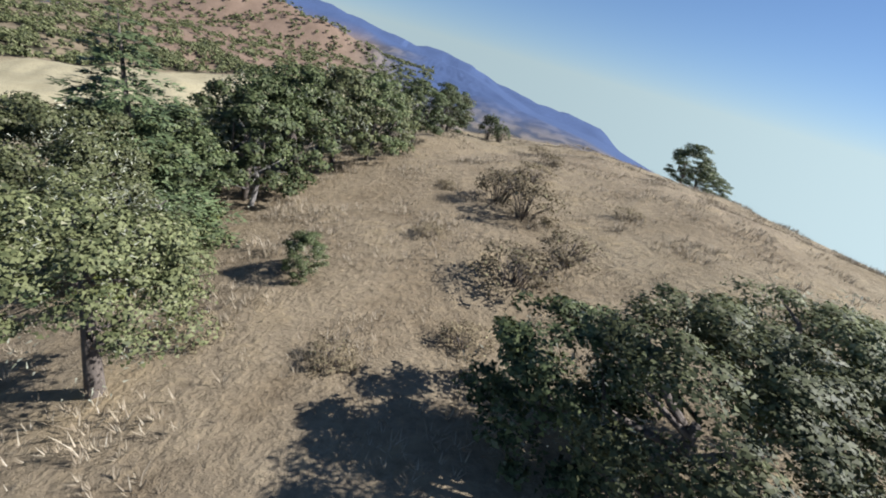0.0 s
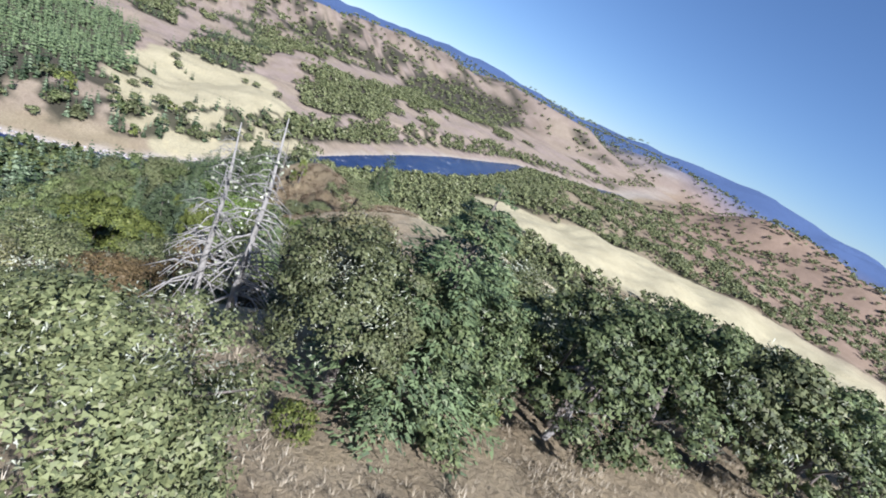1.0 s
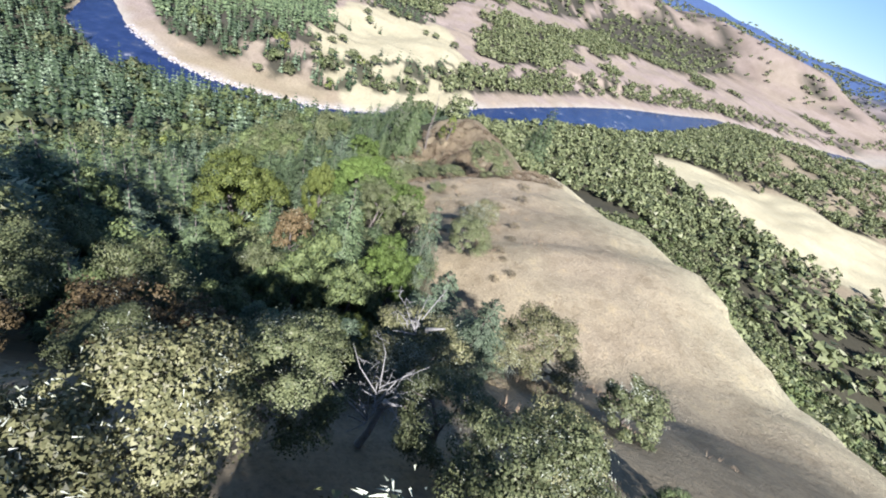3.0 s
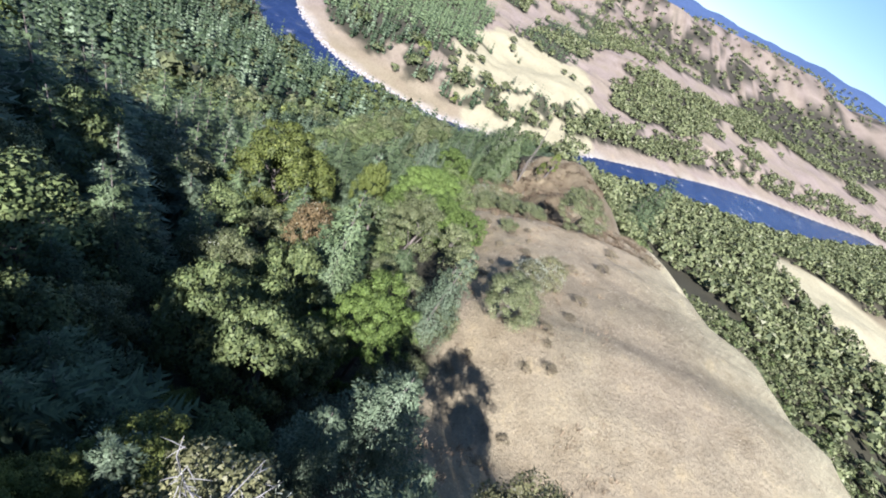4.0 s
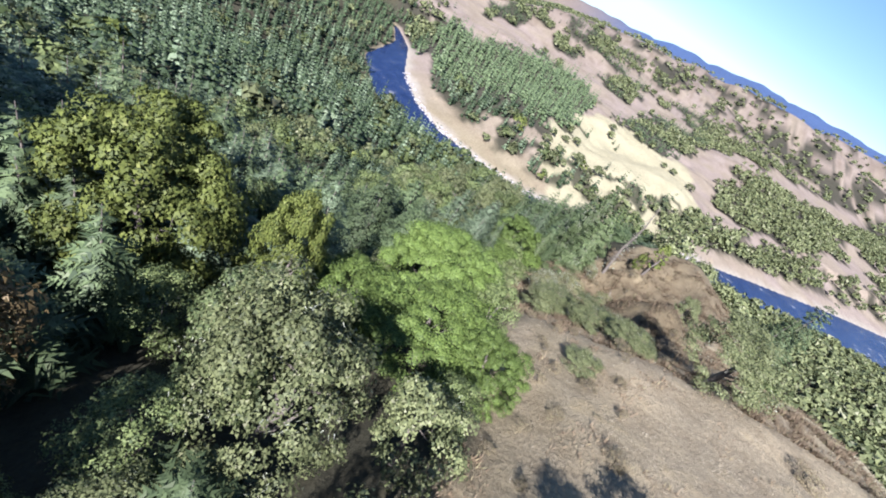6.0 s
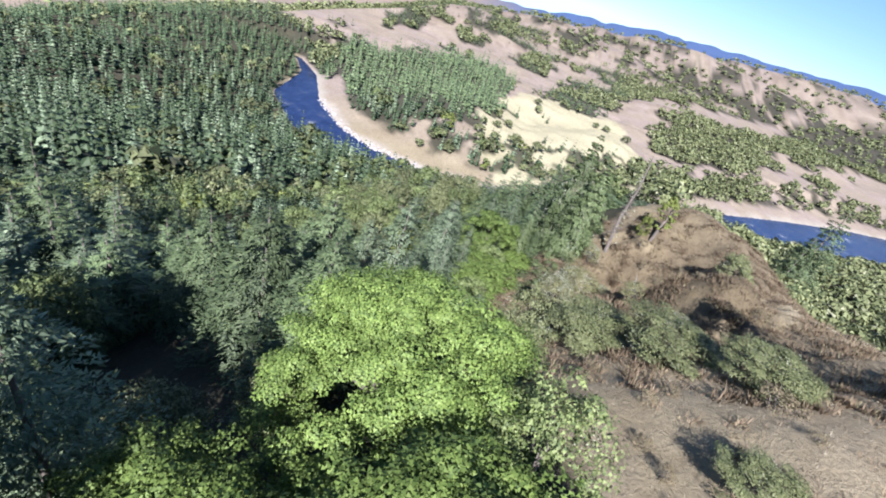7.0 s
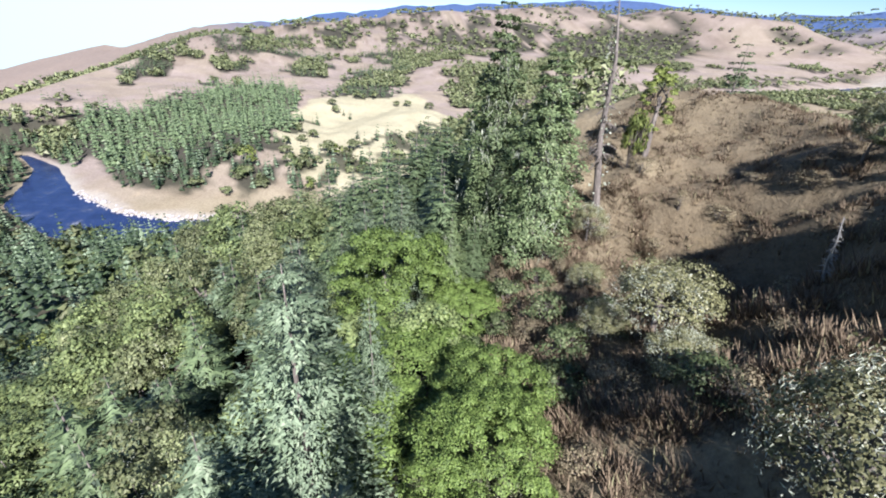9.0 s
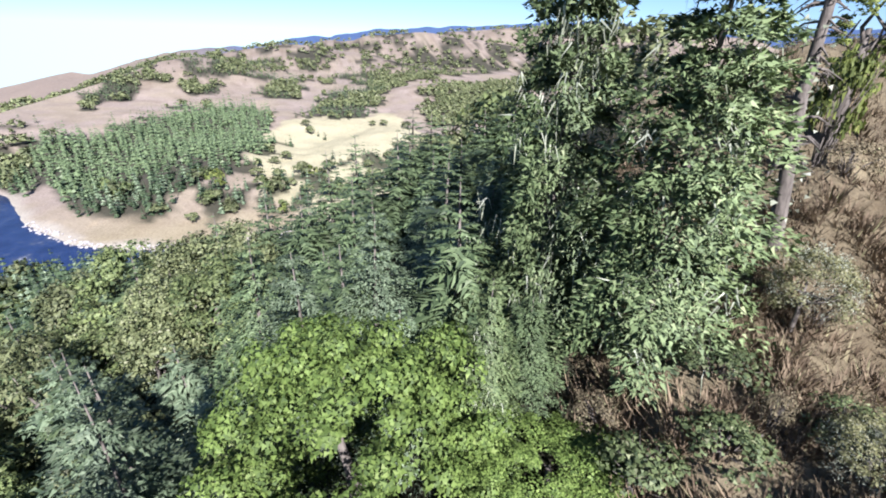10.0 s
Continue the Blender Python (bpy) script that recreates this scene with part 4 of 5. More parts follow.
def dead_tree(name, seed, h, spread, label, lichen=0, forks=0, wood=None):
    """A bare bleached trunk with whorls of broken, drooping limbs."""
    r_ = np.random.RandomState(seed)
    base = new(name)
    part("trunk", wood_mesh(name + "_trunk", [([(0, 0, -0.3), (0.02 * h, 0, h * 0.35), (-0.01 * h, 0.02 * h, h * 0.7), (0.0, 0.01 * h, h)] if not forks else [(0, 0, -0.3), (0.06 * h, 0.02 * h, h * 0.25), (-0.03 * h, 0.07 * h, h * 0.45), (0.08 * h, 0.03 * h, h * 0.6), (0.16 * h, 0.1 * h, h * 0.72)],
                                                      [0.02 * h, 0.014 * h, 0.008 * h, 0.002 * h] if not forks else [0.028 * h, 0.022 * h, 0.017 * h, 0.012 * h, 0.004 * h])], wood or DEADWOOD, 8), base)
    limbs = []
    for i in range(20 if forks else 90):
        f = r_.uniform(0.2, 0.97) if not forks else r_.uniform(0.15, 0.62)
        a = r_.uniform(0, 6.28)
        ln = spread * (1.12 - f) * r_.uniform(0.55, 1.0) if not forks else spread * (1.1 - f * 0.75) * r_.uniform(0.35, 1.0)
        s = np.array((0, 0, h * f))
        w = np.array((math.cos(a), math.sin(a), 0))
        lift = r_.uniform(-0.15, 0.12) if not forks else r_.uniform(0.5, 1.6)
        m_, e_ = s + w * ln * 0.5 + np.array((0, 0, lift * ln * 0.5)) + (r_.normal(0, 0.14 * ln, 3) if forks else 0.0), s + w * ln + np.array((0, 0, (lift - 0.3) * ln))
        t_ = (0.0058 if not forks else 0.0065) * h * (1.2 - f)
        limbs.append(([tuple(s), tuple(m_), tuple(e_)], [t_, t_ * 0.7, t_ * 0.25]))
        for k in range(6 if forks else 3):
            q = s + (e_ - s) * r_.uniform(0.4, 0.95)
            z_ = q + np.array((r_.normal(0, 0.12), r_.normal(0, 0.12), r_.uniform(-0.16, 0.06))) * ln * 1.4
            limbs.append(([tuple(q), tuple((q + z_) / 2 + np.array((0, 0, 0.02 * ln))), tuple(z_)], [t_ * 0.4, t_ * 0.3, t_ * 0.12]))
    part("branchwork", wood_mesh(name + "_limbs", limbs, wood or DEADWOOD, 4), base)["kind"] = "stuff"
    if lichen:
        at = np.stack([r_.normal(0, spread * 0.35, lichen), r_.normal(0, spread * 0.35, lichen), h * r_.uniform(0.08, 0.85, lichen)], -1)
        at[:, :2] *= (1.15 - at[:, 2:3] / h)
        part("lichen", leaf_mesh(name + "_lichen", leaves(r_, at, at * np.array((1, 1, 0)), 0.011 * h), MOSS), base, "grey-white hanging lichen")["kind"] = "stuff"
    return tagged(base, label, "dead tree", "dead trees")


def brush(name, seed, label, mat, leaf=0.09, h=1.0, r=0.8):
    """A low rounded bush of thin upright twigs and dry leaves."""
    r_ = np.random.RandomState(seed)
    base = new(name)
    twigs = []
    for i in range(26):
        a, s = r_.uniform(0, 6.28), r_.uniform(0.1, 0.9) * r
        e_ = (math.cos(a) * s, math.sin(a) * s, h * r_.uniform(0.5, 0.95))
        twigs.append(([(math.cos(a) * s * 0.15, math.sin(a) * s * 0.15, -0.1), (e_[0] * 0.45, e_[1] * 0.45, e_[2] * 0.55), e_], [0.018, 0.012, 0.004]))
    part("stem", wood_mesh(name + "_twigs", twigs, BARK, 3), base)
    q, soft = broadleaf_leaves(r_, h, r, leaf, 56, 22, 0.08)
    part("foliage", leaf_mesh(name + "_foliage", q, mat, soft), base)
    return tagged(base, label, "bush", "bushes")


species("brush", [dict(h=1.0, r=0.8, make=(lambda s=s: brush("dry_bush", s, "low brown dry bush on the grassy slope", BRUSH, 0.045))) for s in (101, 102, 103)])
species("juniper", [dict(h=1.0, r=0.8, make=(lambda s=s: brush("green_shrub", s, "low dark green shrub on dry grass", HOLLY, 0.06))) for s in (104, 105)])
species("limebush", [dict(h=1.0, r=0.8, make=(lambda s=s: brush("yellow_shrub", s, "bright yellow-green shrub on dry grass", LIME, 0.07))) for s in (106, 107)])

# hilltop wood beside the grass
for key, x, y, h, r in (
        ("near_oak", -3.1, 3.8, 2.7, 1.3), ("near_oak", -5.6, 6.7, 3.6, 1.5), ("green", -5.0, 8.6, 3.0, 1.3), ("green", -4.7, 11.6, 3.5, 1.5),
        ("green", -3.9, 13.4, 3.5, 1.5), ("oak", -3.2, 14.9, 3.4, 1.4), ("green", -2.2, 15.8, 3.1, 1.3), ("oak", -1.9, 18.2, 2.6, 1.3),
        ("green", -1.0, 20.6, 2.9, 1.3), ("green", 0.2, 23.6, 2.6, 1.2), ("oak", 0.6, 27.5, 2.6, 1.4), ("green", 0.8, 32.0, 2.9, 1.5),
        ("green", -7.0, 10.4, 3.1, 1.5), ("oak", -6.6, 12.8, 2.7, 1.6), ("green", -5.6, 15.0, 3.4, 1.5), ("green", -4.4, 17.4, 3.0, 1.3),
        ("green", -3.6, 20.2, 1.4, 0.77), ("oak", -2.8, 23.4, 1.2, 0.72), ("dry", -9.2, 7.8, 3.9, 1.5), ("dry", -11.0, 8.8, 4.0, 1.5),
):
    plant(key, x, y, h, r)
for key, x, y, h, r in (
        ("oak", -8.6, 12.2, 3.5, 1.7), ("green", -8.2, 14.8, 2.8, 1.5), ("green", -7.0, 17.4, 2.0, 1.1), ("oak", -6.0, 20.4, 1.4, 0.77),
        ("green", -5.0, 24.0, 1.2, 0.72), ("near_oak", -10.8, 15.0, 3.9, 1.6), ("oak", -10.0, 18.4, 1.2, 0.72), ("green", -8.8, 22.0, 1.2, 0.72),
        ("near_oak", -13.6, 10.4, 3.6, 1.5), ("near_oak", -13.6, 14.4, 3.0, 1.5), ("dry", -13.4, 17.6, 2.6, 1.4), ("green", -12.4, 21.2, 1.2, 0.72),
        ("near_oak", -16.0, 9.0, 2.4, 1.2), ("dry", -18.8, 14.8, 3.4, 1.9), ("dry", -22.8, 22.3, 4.6, 2.3),
        ("oak", -17.4, 23.6, 2.7, 1.5), ("near_oak", -5.3, 2.6, 2.2, 1.1), ("dry", -7.2, 1.4, 1.9, 0.9), ("rust", -17.2, 4.6, 3.2, 1.6),
):
    plant(key, x, y, h, r)
for key, x, y, h, r in (
        ("rust", -15.0, 2.4, 2.2, 1.2), ("near_oak", 3.0, 3.0, 2.4, 1.4), ("green", 2.1, 3.9, 1.9, 1.1), ("near_oak", 4.4, 3.6, 2.2, 1.3),
        ("green", 16.0, 27.8, 3.0, 1.5), ("green", 17.6, 28.6, 2.2, 1.4), ("green", 19.2, 29.6, 2.0, 1.3),
):
    plant(key, x, y, h, r)
plant("fir", -5.6, 8.2, 5.0, 1.6, "dark green young fir rising above the oaks")
for x, y, h, seed in ((-10.1, 4.7, 5.1, 201), (-9.1, 5.4, 5.4, 202)):
    stand(dead_tree("dead_fir", seed, h, 1.7, "bleached dead fir with bare drooping limbs", 170), x, y)
stand(dead_tree("dead_oak", 203, 3.0, 1.0, "grey leafless dead oak with twisted branches", 40, 1), -4.4, 11.1)
stand(dead_tree("dead_oak", 204, 6.0, 1.9, "white leafless dead tree with forked branches", 0, 1), -18.6, 14.2)
stand(dead_tree("dead_oak", 205, 4.2, 1.4, "white leafless dead tree with forked branches", 0, 1), -13.4, 12.4)
for x, y, h, r in ((3.1, 26.9, 1.7, 0.7), (3.7, 26.5, 1.2, 0.6)):
    plant("juniper", x, y, h, r)
plant("lime", -19.8, 11.8, 3.0, 1.2, "small yellow-green tree on the wooded slope")
plant("lime", -18.4, 11.2, 2.2, 0.9, "small yellow-green tree on the wooded slope")
plant("green", -1.7, 7.0, 1.05, 0.45, "small green shrub alone on the dry grass")
for x, y, h, r in ((2.9, 11.4, 1.2, 1.0), (2.3, 12.6, 1.0, 0.9), (2.2, 7.6, 0.9, 0.9), (1.2, 5.6, 0.5, 0.5), (3.4, 8.6, 0.7, 0.8), (3.6, 14.6, 0.7, 0.8), (0.4, 9.2, 0.3, 0.4), (4.8, 17.5, 0.5, 0.6), (0.8, 13.5, 0.3, 0.4), (5.5, 23.0, 0.5, 0.7), (-0.6, 4.6, 0.4, 0.4),
                   (-2.6, 4.9, 0.5, 0.5), (6.0, 12.0, 0.4, 0.5), (-7.9, 3.2, 0.7, 0.6), (-10.8, 1.6, 0.9, 0.8), (-9.6, -0.6, 0.8, 0.9), (-12.4, -1.5, 1.0, 1.0), (-6.4, -0.3, 0.7, 0.7)):
    plant("brush", x, y, h, r)
for x, y, h, r in ((-6.6, 3.1, 0.55, 0.3), (-4.6, 6.0, 0.7, 0.35), (-5.0, 9.9, 0.7, 0.4), (-53.7, 25.2, 1.0, 0.6)):
    plant("limebush", x, y, h, r)

# slope below the hilltop: crown tops are known, so heights follow from the ground
for key, x, y, top, r, label in (
        ("big_maple", -66.2, 10.8, -30.2, 5.2, "large bright green maple crown on the slope"), ("maple", -58.8, 14.2, -29.0, 4.3, "bright green maple beside a larger one"), ("lime", -54.0, -2.7, -28.0, 5.6, "broad yellow-green maple crown above the wood"),
        ("lime", -55.6, 6.0, -26.8, 2.0, "narrow yellow-green tree among conifers"), ("bigoak", -47.7, 12.7, -22.4, 2.7, "rounded olive oak beside a bright maple"), ("bigoak", -42.0, 22.0, -20.3, 2.5, "dark grey-green oak on the grass edge"), ("bigoak", -74.3, 30.7, -25.6, 3.8, "wide olive oak on the grassy slope"),
        ("bigoak", -79.5, 19.4, -36.6, 3.2, "large olive oak on the dry slope"), ("bigoak", -77.4, 22.8, -33.8, 3.3, "large olive oak on the dry slope"), ("bigdry", -99.8, 20.4, -44.9, 2.4, ""), ("bigdry", -90.0, 17.6, -41.0, 2.0, ""),
        ("bigdry", -51.0, 25.5, -23.0, 1.9, ""), ("bigdry", -47.0, 23.5, -21.6, 1.8, ""), ("bigoak", -103.6, 34.6, -37.9, 1.9, "small wind-shaped oak on the crest"), ("bigdry", -106.0, 35.4, -38.8, 1.5, "small wind-shaped oak on the crest"),
        ("bigoak", -74.4, 25.4, -31.6, 2.4, "dark lichen-hung oak on the steep slope"), ("maple", -111.5, 9.6, -48.6, 4.8, "dense green maple mass below the ridge tip"), ("maple", -109.6, 14.6, -52.0, 3.2, "dense green maple mass below the ridge tip"), ("maple", -100.6, 9.6, -49.6, 5.2, "fresh green maple crown below the ridge"), ("pale_fir", -80.9, 8.8, -37.4, 1.7, "pale young fir with layered branches"), ("pale_fir", -112.5, 2.7, -49.1, 3.0, "tall grey-green fir in the wood"),
):
    g_ = float(land(x, y))
    h = max(top - g_ + 0.15, (1.3 if key == "bigdry" else 1.0) * r)
    plant(key, x, y, h, r, label, sink=h + g_ - top)
for key, x, y, top, r, label in (
        ("lime", -89.4, 3.4, -43.0, 1.2, "yellow-green tree among young firs"), ("maple", -32.0, 14.4, -17.4, 2.5, "bright green maple beside the path"), ("maple", -29.6, 12.4, -19.4, 1.8, "bright green maple beside the path"), ("madrone", -25.4, 11.3, -15.2, 2.0, "tall green broadleaf tree on the slope"),
        ("madrone", -28.0, 12.6, -17.6, 1.7, ""), ("madrone", -31.7, 9.2, -18.0, 2.0, ""), ("bigoak", -33.5, 4.6, -22.0, 2.6, ""), ("madrone", -26.2, 8.6, -16.0, 2.1, ""),
        ("rust", -43.0, 5.6, -25.0, 2.0, ""), ("madrone", -36.0, -8.0, -21.0, 2.8, ""), ("madrone", -38.4, -12.7, -24.0, 3.0, ""), ("bigoak", -30.0, -6.0, -19.5, 2.6, ""),
        ("bigoak", -18.2, -0.2, -10.6, 2.2, ""), ("bigoak", -14.2, -1.2, -9.8, 1.6, ""), ("bigoak", -17.2, -6.2, -11.2, 2.4, ""), ("bigoak", -22.5, -3.0, -14.5, 2.4, ""),
        ("madrone", -19.5, 2.8, -13.0, 1.6, ""), ("bigdry", -110.6, 22.4, -46.6, 1.3, "lichen-hung oak at the ridge tip"), ("bigoak", -66.5, 22.4, -31.2, 1.6, ""),
):
    g_ = float(land(x, y))
    h = max(top - g_ + 0.15, (1.3 if key == "bigdry" else 1.0) * r)
    plant(key, x, y, h, r, label, sink=h + g_ - top)
for key, x, y, top, r, label in (
        ("fir", -35.0, 10.6, -15.2, 2.5, "grey-topped fir thinning at the crown"), ("pale_fir", -38.0, 17.4, -17.2, 1.7, "young fir with layered branches beside a path"), ("pale_fir", -81.7, 12.1, -40.5, 1.5, "grey-blue young fir on the slope edge"), ("pale_fir", -78.9, 6.1, -34.4, 2.9, "tall pale grey-green fir on the slope"),
        ("fir", -69.6, 6.2, -32.3, 2.8, "broad dark green fir with layered boughs"), ("fir", -71.8, 1.4, -33.8, 3.1, "tall dark green fir with broad boughs"), ("fir", -78.3, 1.5, -35.8, 3.0, ""), ("fir", -68.3, -18.5, -45.0, 3.0, ""), ("pale_fir", -96.3, 5.6, -41.6, 2.9, "broad grey-blue fir above green maples"),
        ("pale_fir", -99.0, 7.8, -44.8, 1.3, ""), ("maple", -94.5, 11.2, -46.3, 2.6, "low fresh green maple at the edge of the slope"), ("maple", -97.6, 12.2, -47.2, 2.7, "low fresh green maple at the edge of the slope"), ("tip_fir", -117.0, 17.2, -34.3, 3.7, "tall dark fir with lichen at the ridge tip"), ("tip_fir", -113.4, 19.6, -36.6, 3.7, "tall dark fir with lichen at the ridge tip"),
        ("tip_fir", -112.4, 13.4, -47.6, 1.7, "young fir in front of taller ones"), ("fir", -28.3, 2.5, -16.0, 1.9, ""), ("pale_fir", -20.8, 17.6, -10.6, 1.6, ""), ("pale_fir", -25.1, 16.6, -13.2, 1.9, ""),
        ("fir", -153.2, 67.0, -37.6, 5.4, "dark conical fir beyond the grassy crest"), ("fir", -150.5, 64.0, -44.0, 4.0, "dark conical fir beyond the grassy crest"), ("pale_fir", -89.5, 7.4, -41.5, 1.6, ""), ("fir", -74.5, -4.5, -38.0, 2.8, ""),
):
    g_ = float(land(x, y))
    h = max(top - g_ + 0.15, (1.3 if key == "bigdry" else 1.0) * r)
    plant(key, x, y, h, r, label, sink=h + g_ - top)
for key, x, y, top, r, label in (
        ("pale_fir", -19.4, 11.8, -12.2, 1.3, ""), ("fir", -21.4, 7.8, -14.6, 1.7, ""), ("lime", -22.4, 10.4, -17.2, 1.1, "small yellow-green tree on the wooded slope"), ("madrone", -22.2, 12.8, -16.2, 1.4, ""),
        ("madrone", -28.8, 9.8, -18.6, 1.9, ""), ("bigoak", -24.0, 5.6, -17.4, 1.8, ""), ("fir", -18.0, 3.0, -12.6, 1.6, ""), ("madrone", -29.4, 6.6, -20.6, 2.0, ""), ("bigoak", -15.6, 5.2, -10.2, 1.4, ""),
        ("pale_fir", -22.8, 15.0, -13.2, 1.3, ""), ("pale_fir", -23.6, 18.4, -14.8, 1.1, ""), ("bigdry", -21.6, 19.6, -13.6, 1.1, ""), ("maple", -58.2, 8.6, -31.0, 3.2, "bright green maple beside a larger one"), ("green", -50.6, 9.0, -27.4, 2.4, "dark green broadleaf tree in the wood"), ("madrone", -53.0, 10.6, -30.0, 2.0, ""),
        ("fir", -74.4, 4.2, -35.2, 2.2, ""), ("pale_fir", -72.4, 7.0, -35.4, 2.2, "grey-green fir with layered boughs"), ("fir", -113.8, 15.4, -49.4, 1.5, ""), ("lime", -17.8, 10.8, -11.8, 0.8, "small yellow-green tree on the wooded slope"), ("bigdry", -16.6, 13.6, -10.2, 1.4, ""), ("fir", -23.0, 4.6, -16.4, 1.6, ""),
        ("bigoak", -20.3, 3.8, -12.0, 2.2, "tall olive oak on the wooded slope"), ("bigdry", -16.6, 9.9, -10.0, 1.5, ""), ("rust", -17.6, 6.8, -11.4, 1.4, ""),
        ("pale_fir", -116.0, 7.5, -48.0, 2.6, ""), ("pale_fir", -119.0, 10.5, -48.0, 2.6, ""), ("fir", -118.8, 5.6, -48.8, 2.6, ""), ("pale_fir", -115.0, 11.0, -50.0, 2.0, ""), ("pale_fir", -110.8, 3.5, -48.2, 2.5, ""), ("pale_fir", -107.0, 4.0, -47.4, 2.2, ""),
        ("fir", -63.0, -8.0, -38.5, 2.6, ""), ("fir", -84.0, -3.0, -42.0, 2.8, ""), ("pale_fir", -92.0, -1.0, -45.0, 2.2, ""), ("fir", -60.5, 1.5, -33.0, 2.2, ""), ("pale_fir", -59.2, 4.9, -27.7, 2.4, "tall grey-green fir behind a yellow-green tree"),
):
    g_ = float(land(x, y))
    h = max(top - g_ + 0.15, (1.3 if key == "bigdry" else 1.0) * r)
    plant(key, x, y, h, r, label, sink=h + g_ - top)
stand(dead_tree("dead_fir", 206, 14.0, 1.5, "tall leaning dead fir trunk with short broken limbs", 160, 0, BARK), -113.6, 24.3, lean=8, turn=-70)
stand(dead_tree("dead_sapling", 207, 3.6, 0.5, "thin bleached dead stick leaning on the slope"), -98.3, 26.2, lean=-22, turn=200)
stand(broadleaf("yellow_green_tree", 208, 7.4, 1.2, LIME, 0.1, 60, 90, "thin yellow-green tree at the ridge tip", "tree", 0, "maples", 0.06), -116.9, 29.4)
plant("limebush", -115.6, 27.4, 4.2, 1.0)
for x, y, h, r in ((-104.5, 24.5, 2.0, 1.3), (-101.5, 19.0, 2.0, 1.4), (-96.8, 19.6, 2.2, 1.6), (-93.6, 24.6, 2.0, 1.5), (-88.0, 19.0, 2.4, 1.8), (-84.6, 21.6, 2.6, 1.9), (-80.6, 19.4, 2.6, 1.8), (-106.5, 20.5, 1.8, 1.2), (-86.5, 26.0, 2.0, 1.5), (-79.0, 25.6, 2.0, 1.5)):
    plant("bigdry", x, y, h, r, "low lichen-hung oak scrub on the steep slope")
for x, y, h, r in ((-106.4, 15.6, 1.3, 1.2), (-104.8, 17.6, 1.5, 1.3), (-108.2, 18.4, 1.1, 1.1), (-103.4, 20.2, 1.3, 1.2), (-107.6, 21.4, 1.0, 1.0), (-105.6, 13.4, 1.6, 1.4), (-108.6, 16.6, 1.6, 1.3), (-110.2, 19.6, 1.2, 1.2), (-101.6, 17.4, 1.6, 1.5), (-98.4, 15.6, 1.6, 1.4), (-94.8, 18.8, 1.3, 1.2)):
    plant("juniper", x, y, h, r, "dark olive scrub on the steep brown slope")
for x, y, h, r in ((-103.0, 24.0, 1.2, 1.0), (-106.0, 27.0, 1.0, 0.9), (-97.0, 17.4, 1.2, 1.1), (-88.5, 22.0, 1.0, 1.1), (-84.0, 24.0, 1.1, 1.2), (-101.0, 28.5, 0.9, 0.9), (-109.0, 30.5, 1.0, 1.0), (-94.0, 14.5, 1.1, 1.0), (-80.5, 22.5, 1.3, 1.3), (-72.0, 24.5, 1.0, 1.0),
                   (-57.0, 29.0, 0.8, 0.9), (-60.5, 33.0, 0.9, 1.0), (-49.5, 29.0, 0.7, 0.8), (-46.0, 28.0, 0.6, 0.7), (-68.0, 35.5, 0.9, 1.2), (-71.0, 41.0, 0.8, 1.2), (-90.0, 33.0, 0.9, 1.0), (-99.0, 35.0, 0.9, 1.0), (-106.5, 33.5, 1.0, 1.0), (-38.0, 26.0, 0.6, 0.6)):
    plant("brush", x, y, h, r)

for key, x, y, h, r in (
        ("madrone", -22.0, 6.0, 5.0, 1.7), ("fir", -25.0, 3.4, 6.5, 1.6), ("mid_broad", -30.4, 5.6, 6.0, 1.9), ("mid_fir", -33.0, 0.0, 8.0, 1.9),
        ("madrone", -37.0, 3.0, 7.0, 2.2), ("mid_fir", -39.5, 8.0, 8.5, 2.0), ("mid_broad", -41.5, -1.0, 7.5, 2.4), ("mid_oak", -36.4, 13.6, 4.5, 1.4),
        ("mid_oak", -33.0, 17.6, 3.0, 1.2), ("mid_oak", -46.0, 17.6, 4.4, 1.7), ("mid_oak", -51.0, 16.8, 5.0, 1.8), ("maple", -58.4, 17.6, 4.2, 2.4),
        ("mid_fir", -45.0, 4.0, 8.5, 2.0), ("mid_fir", -49.0, 2.0, 9.0, 2.0), ("mid_broad", -27.0, -1.6, 6.0, 2.0), ("mid_fir", -22.6, -0.5, 6.0, 1.6),
        ("mid_fir", -72.0, 9.0, 7.6, 2.0), ("mid_pale", -76.0, 7.6, 7.4, 1.9), ("mid_fir", -82.0, 6.0, 8.0, 2.0),
):
    plant(key, x, y, h, r)
for key, x, y, h, r in (
        ("mid_broad", -88.0, 10.6, 5.0, 1.9), ("mid_fir", -92.0, 4.4, 8.0, 1.9), ("mid_broad", -104.0, 10.6, 6.0, 2.4), ("mid_pale", -104.5, 5.2, 7.4, 1.8),
        ("mid_broad", -108.5, 7.4, 6.4, 2.6), ("mid_fir", -108.0, 2.0, 8.0, 2.0), ("mid_broad", -113.0, 4.6, 6.6, 2.6), ("mid_fir", -119.0, 9.0, 9.0, 2.2),
        ("mid_fir", -121.0, 14.0, 9.0, 2.2), ("mid_fir", -117.0, 13.5, 8.6, 2.0), ("mid_broad", -101.0, 2.0, 6.4, 2.2), ("mid_pale", -97.6, 1.4, 8.0, 1.9),
):
    plant(key, x, y, h, r)
for x, y in zip(*scatter(np.random.RandomState(9), (-122, -80, 12, 34), 3.3, lambda a, b: 0.6 + 0 * a)):
    plant("brush", float(x), float(y), 0.9 + 0.5 * math.sin(3 * x), 0.75 + 0.35 * math.sin(5 * y))

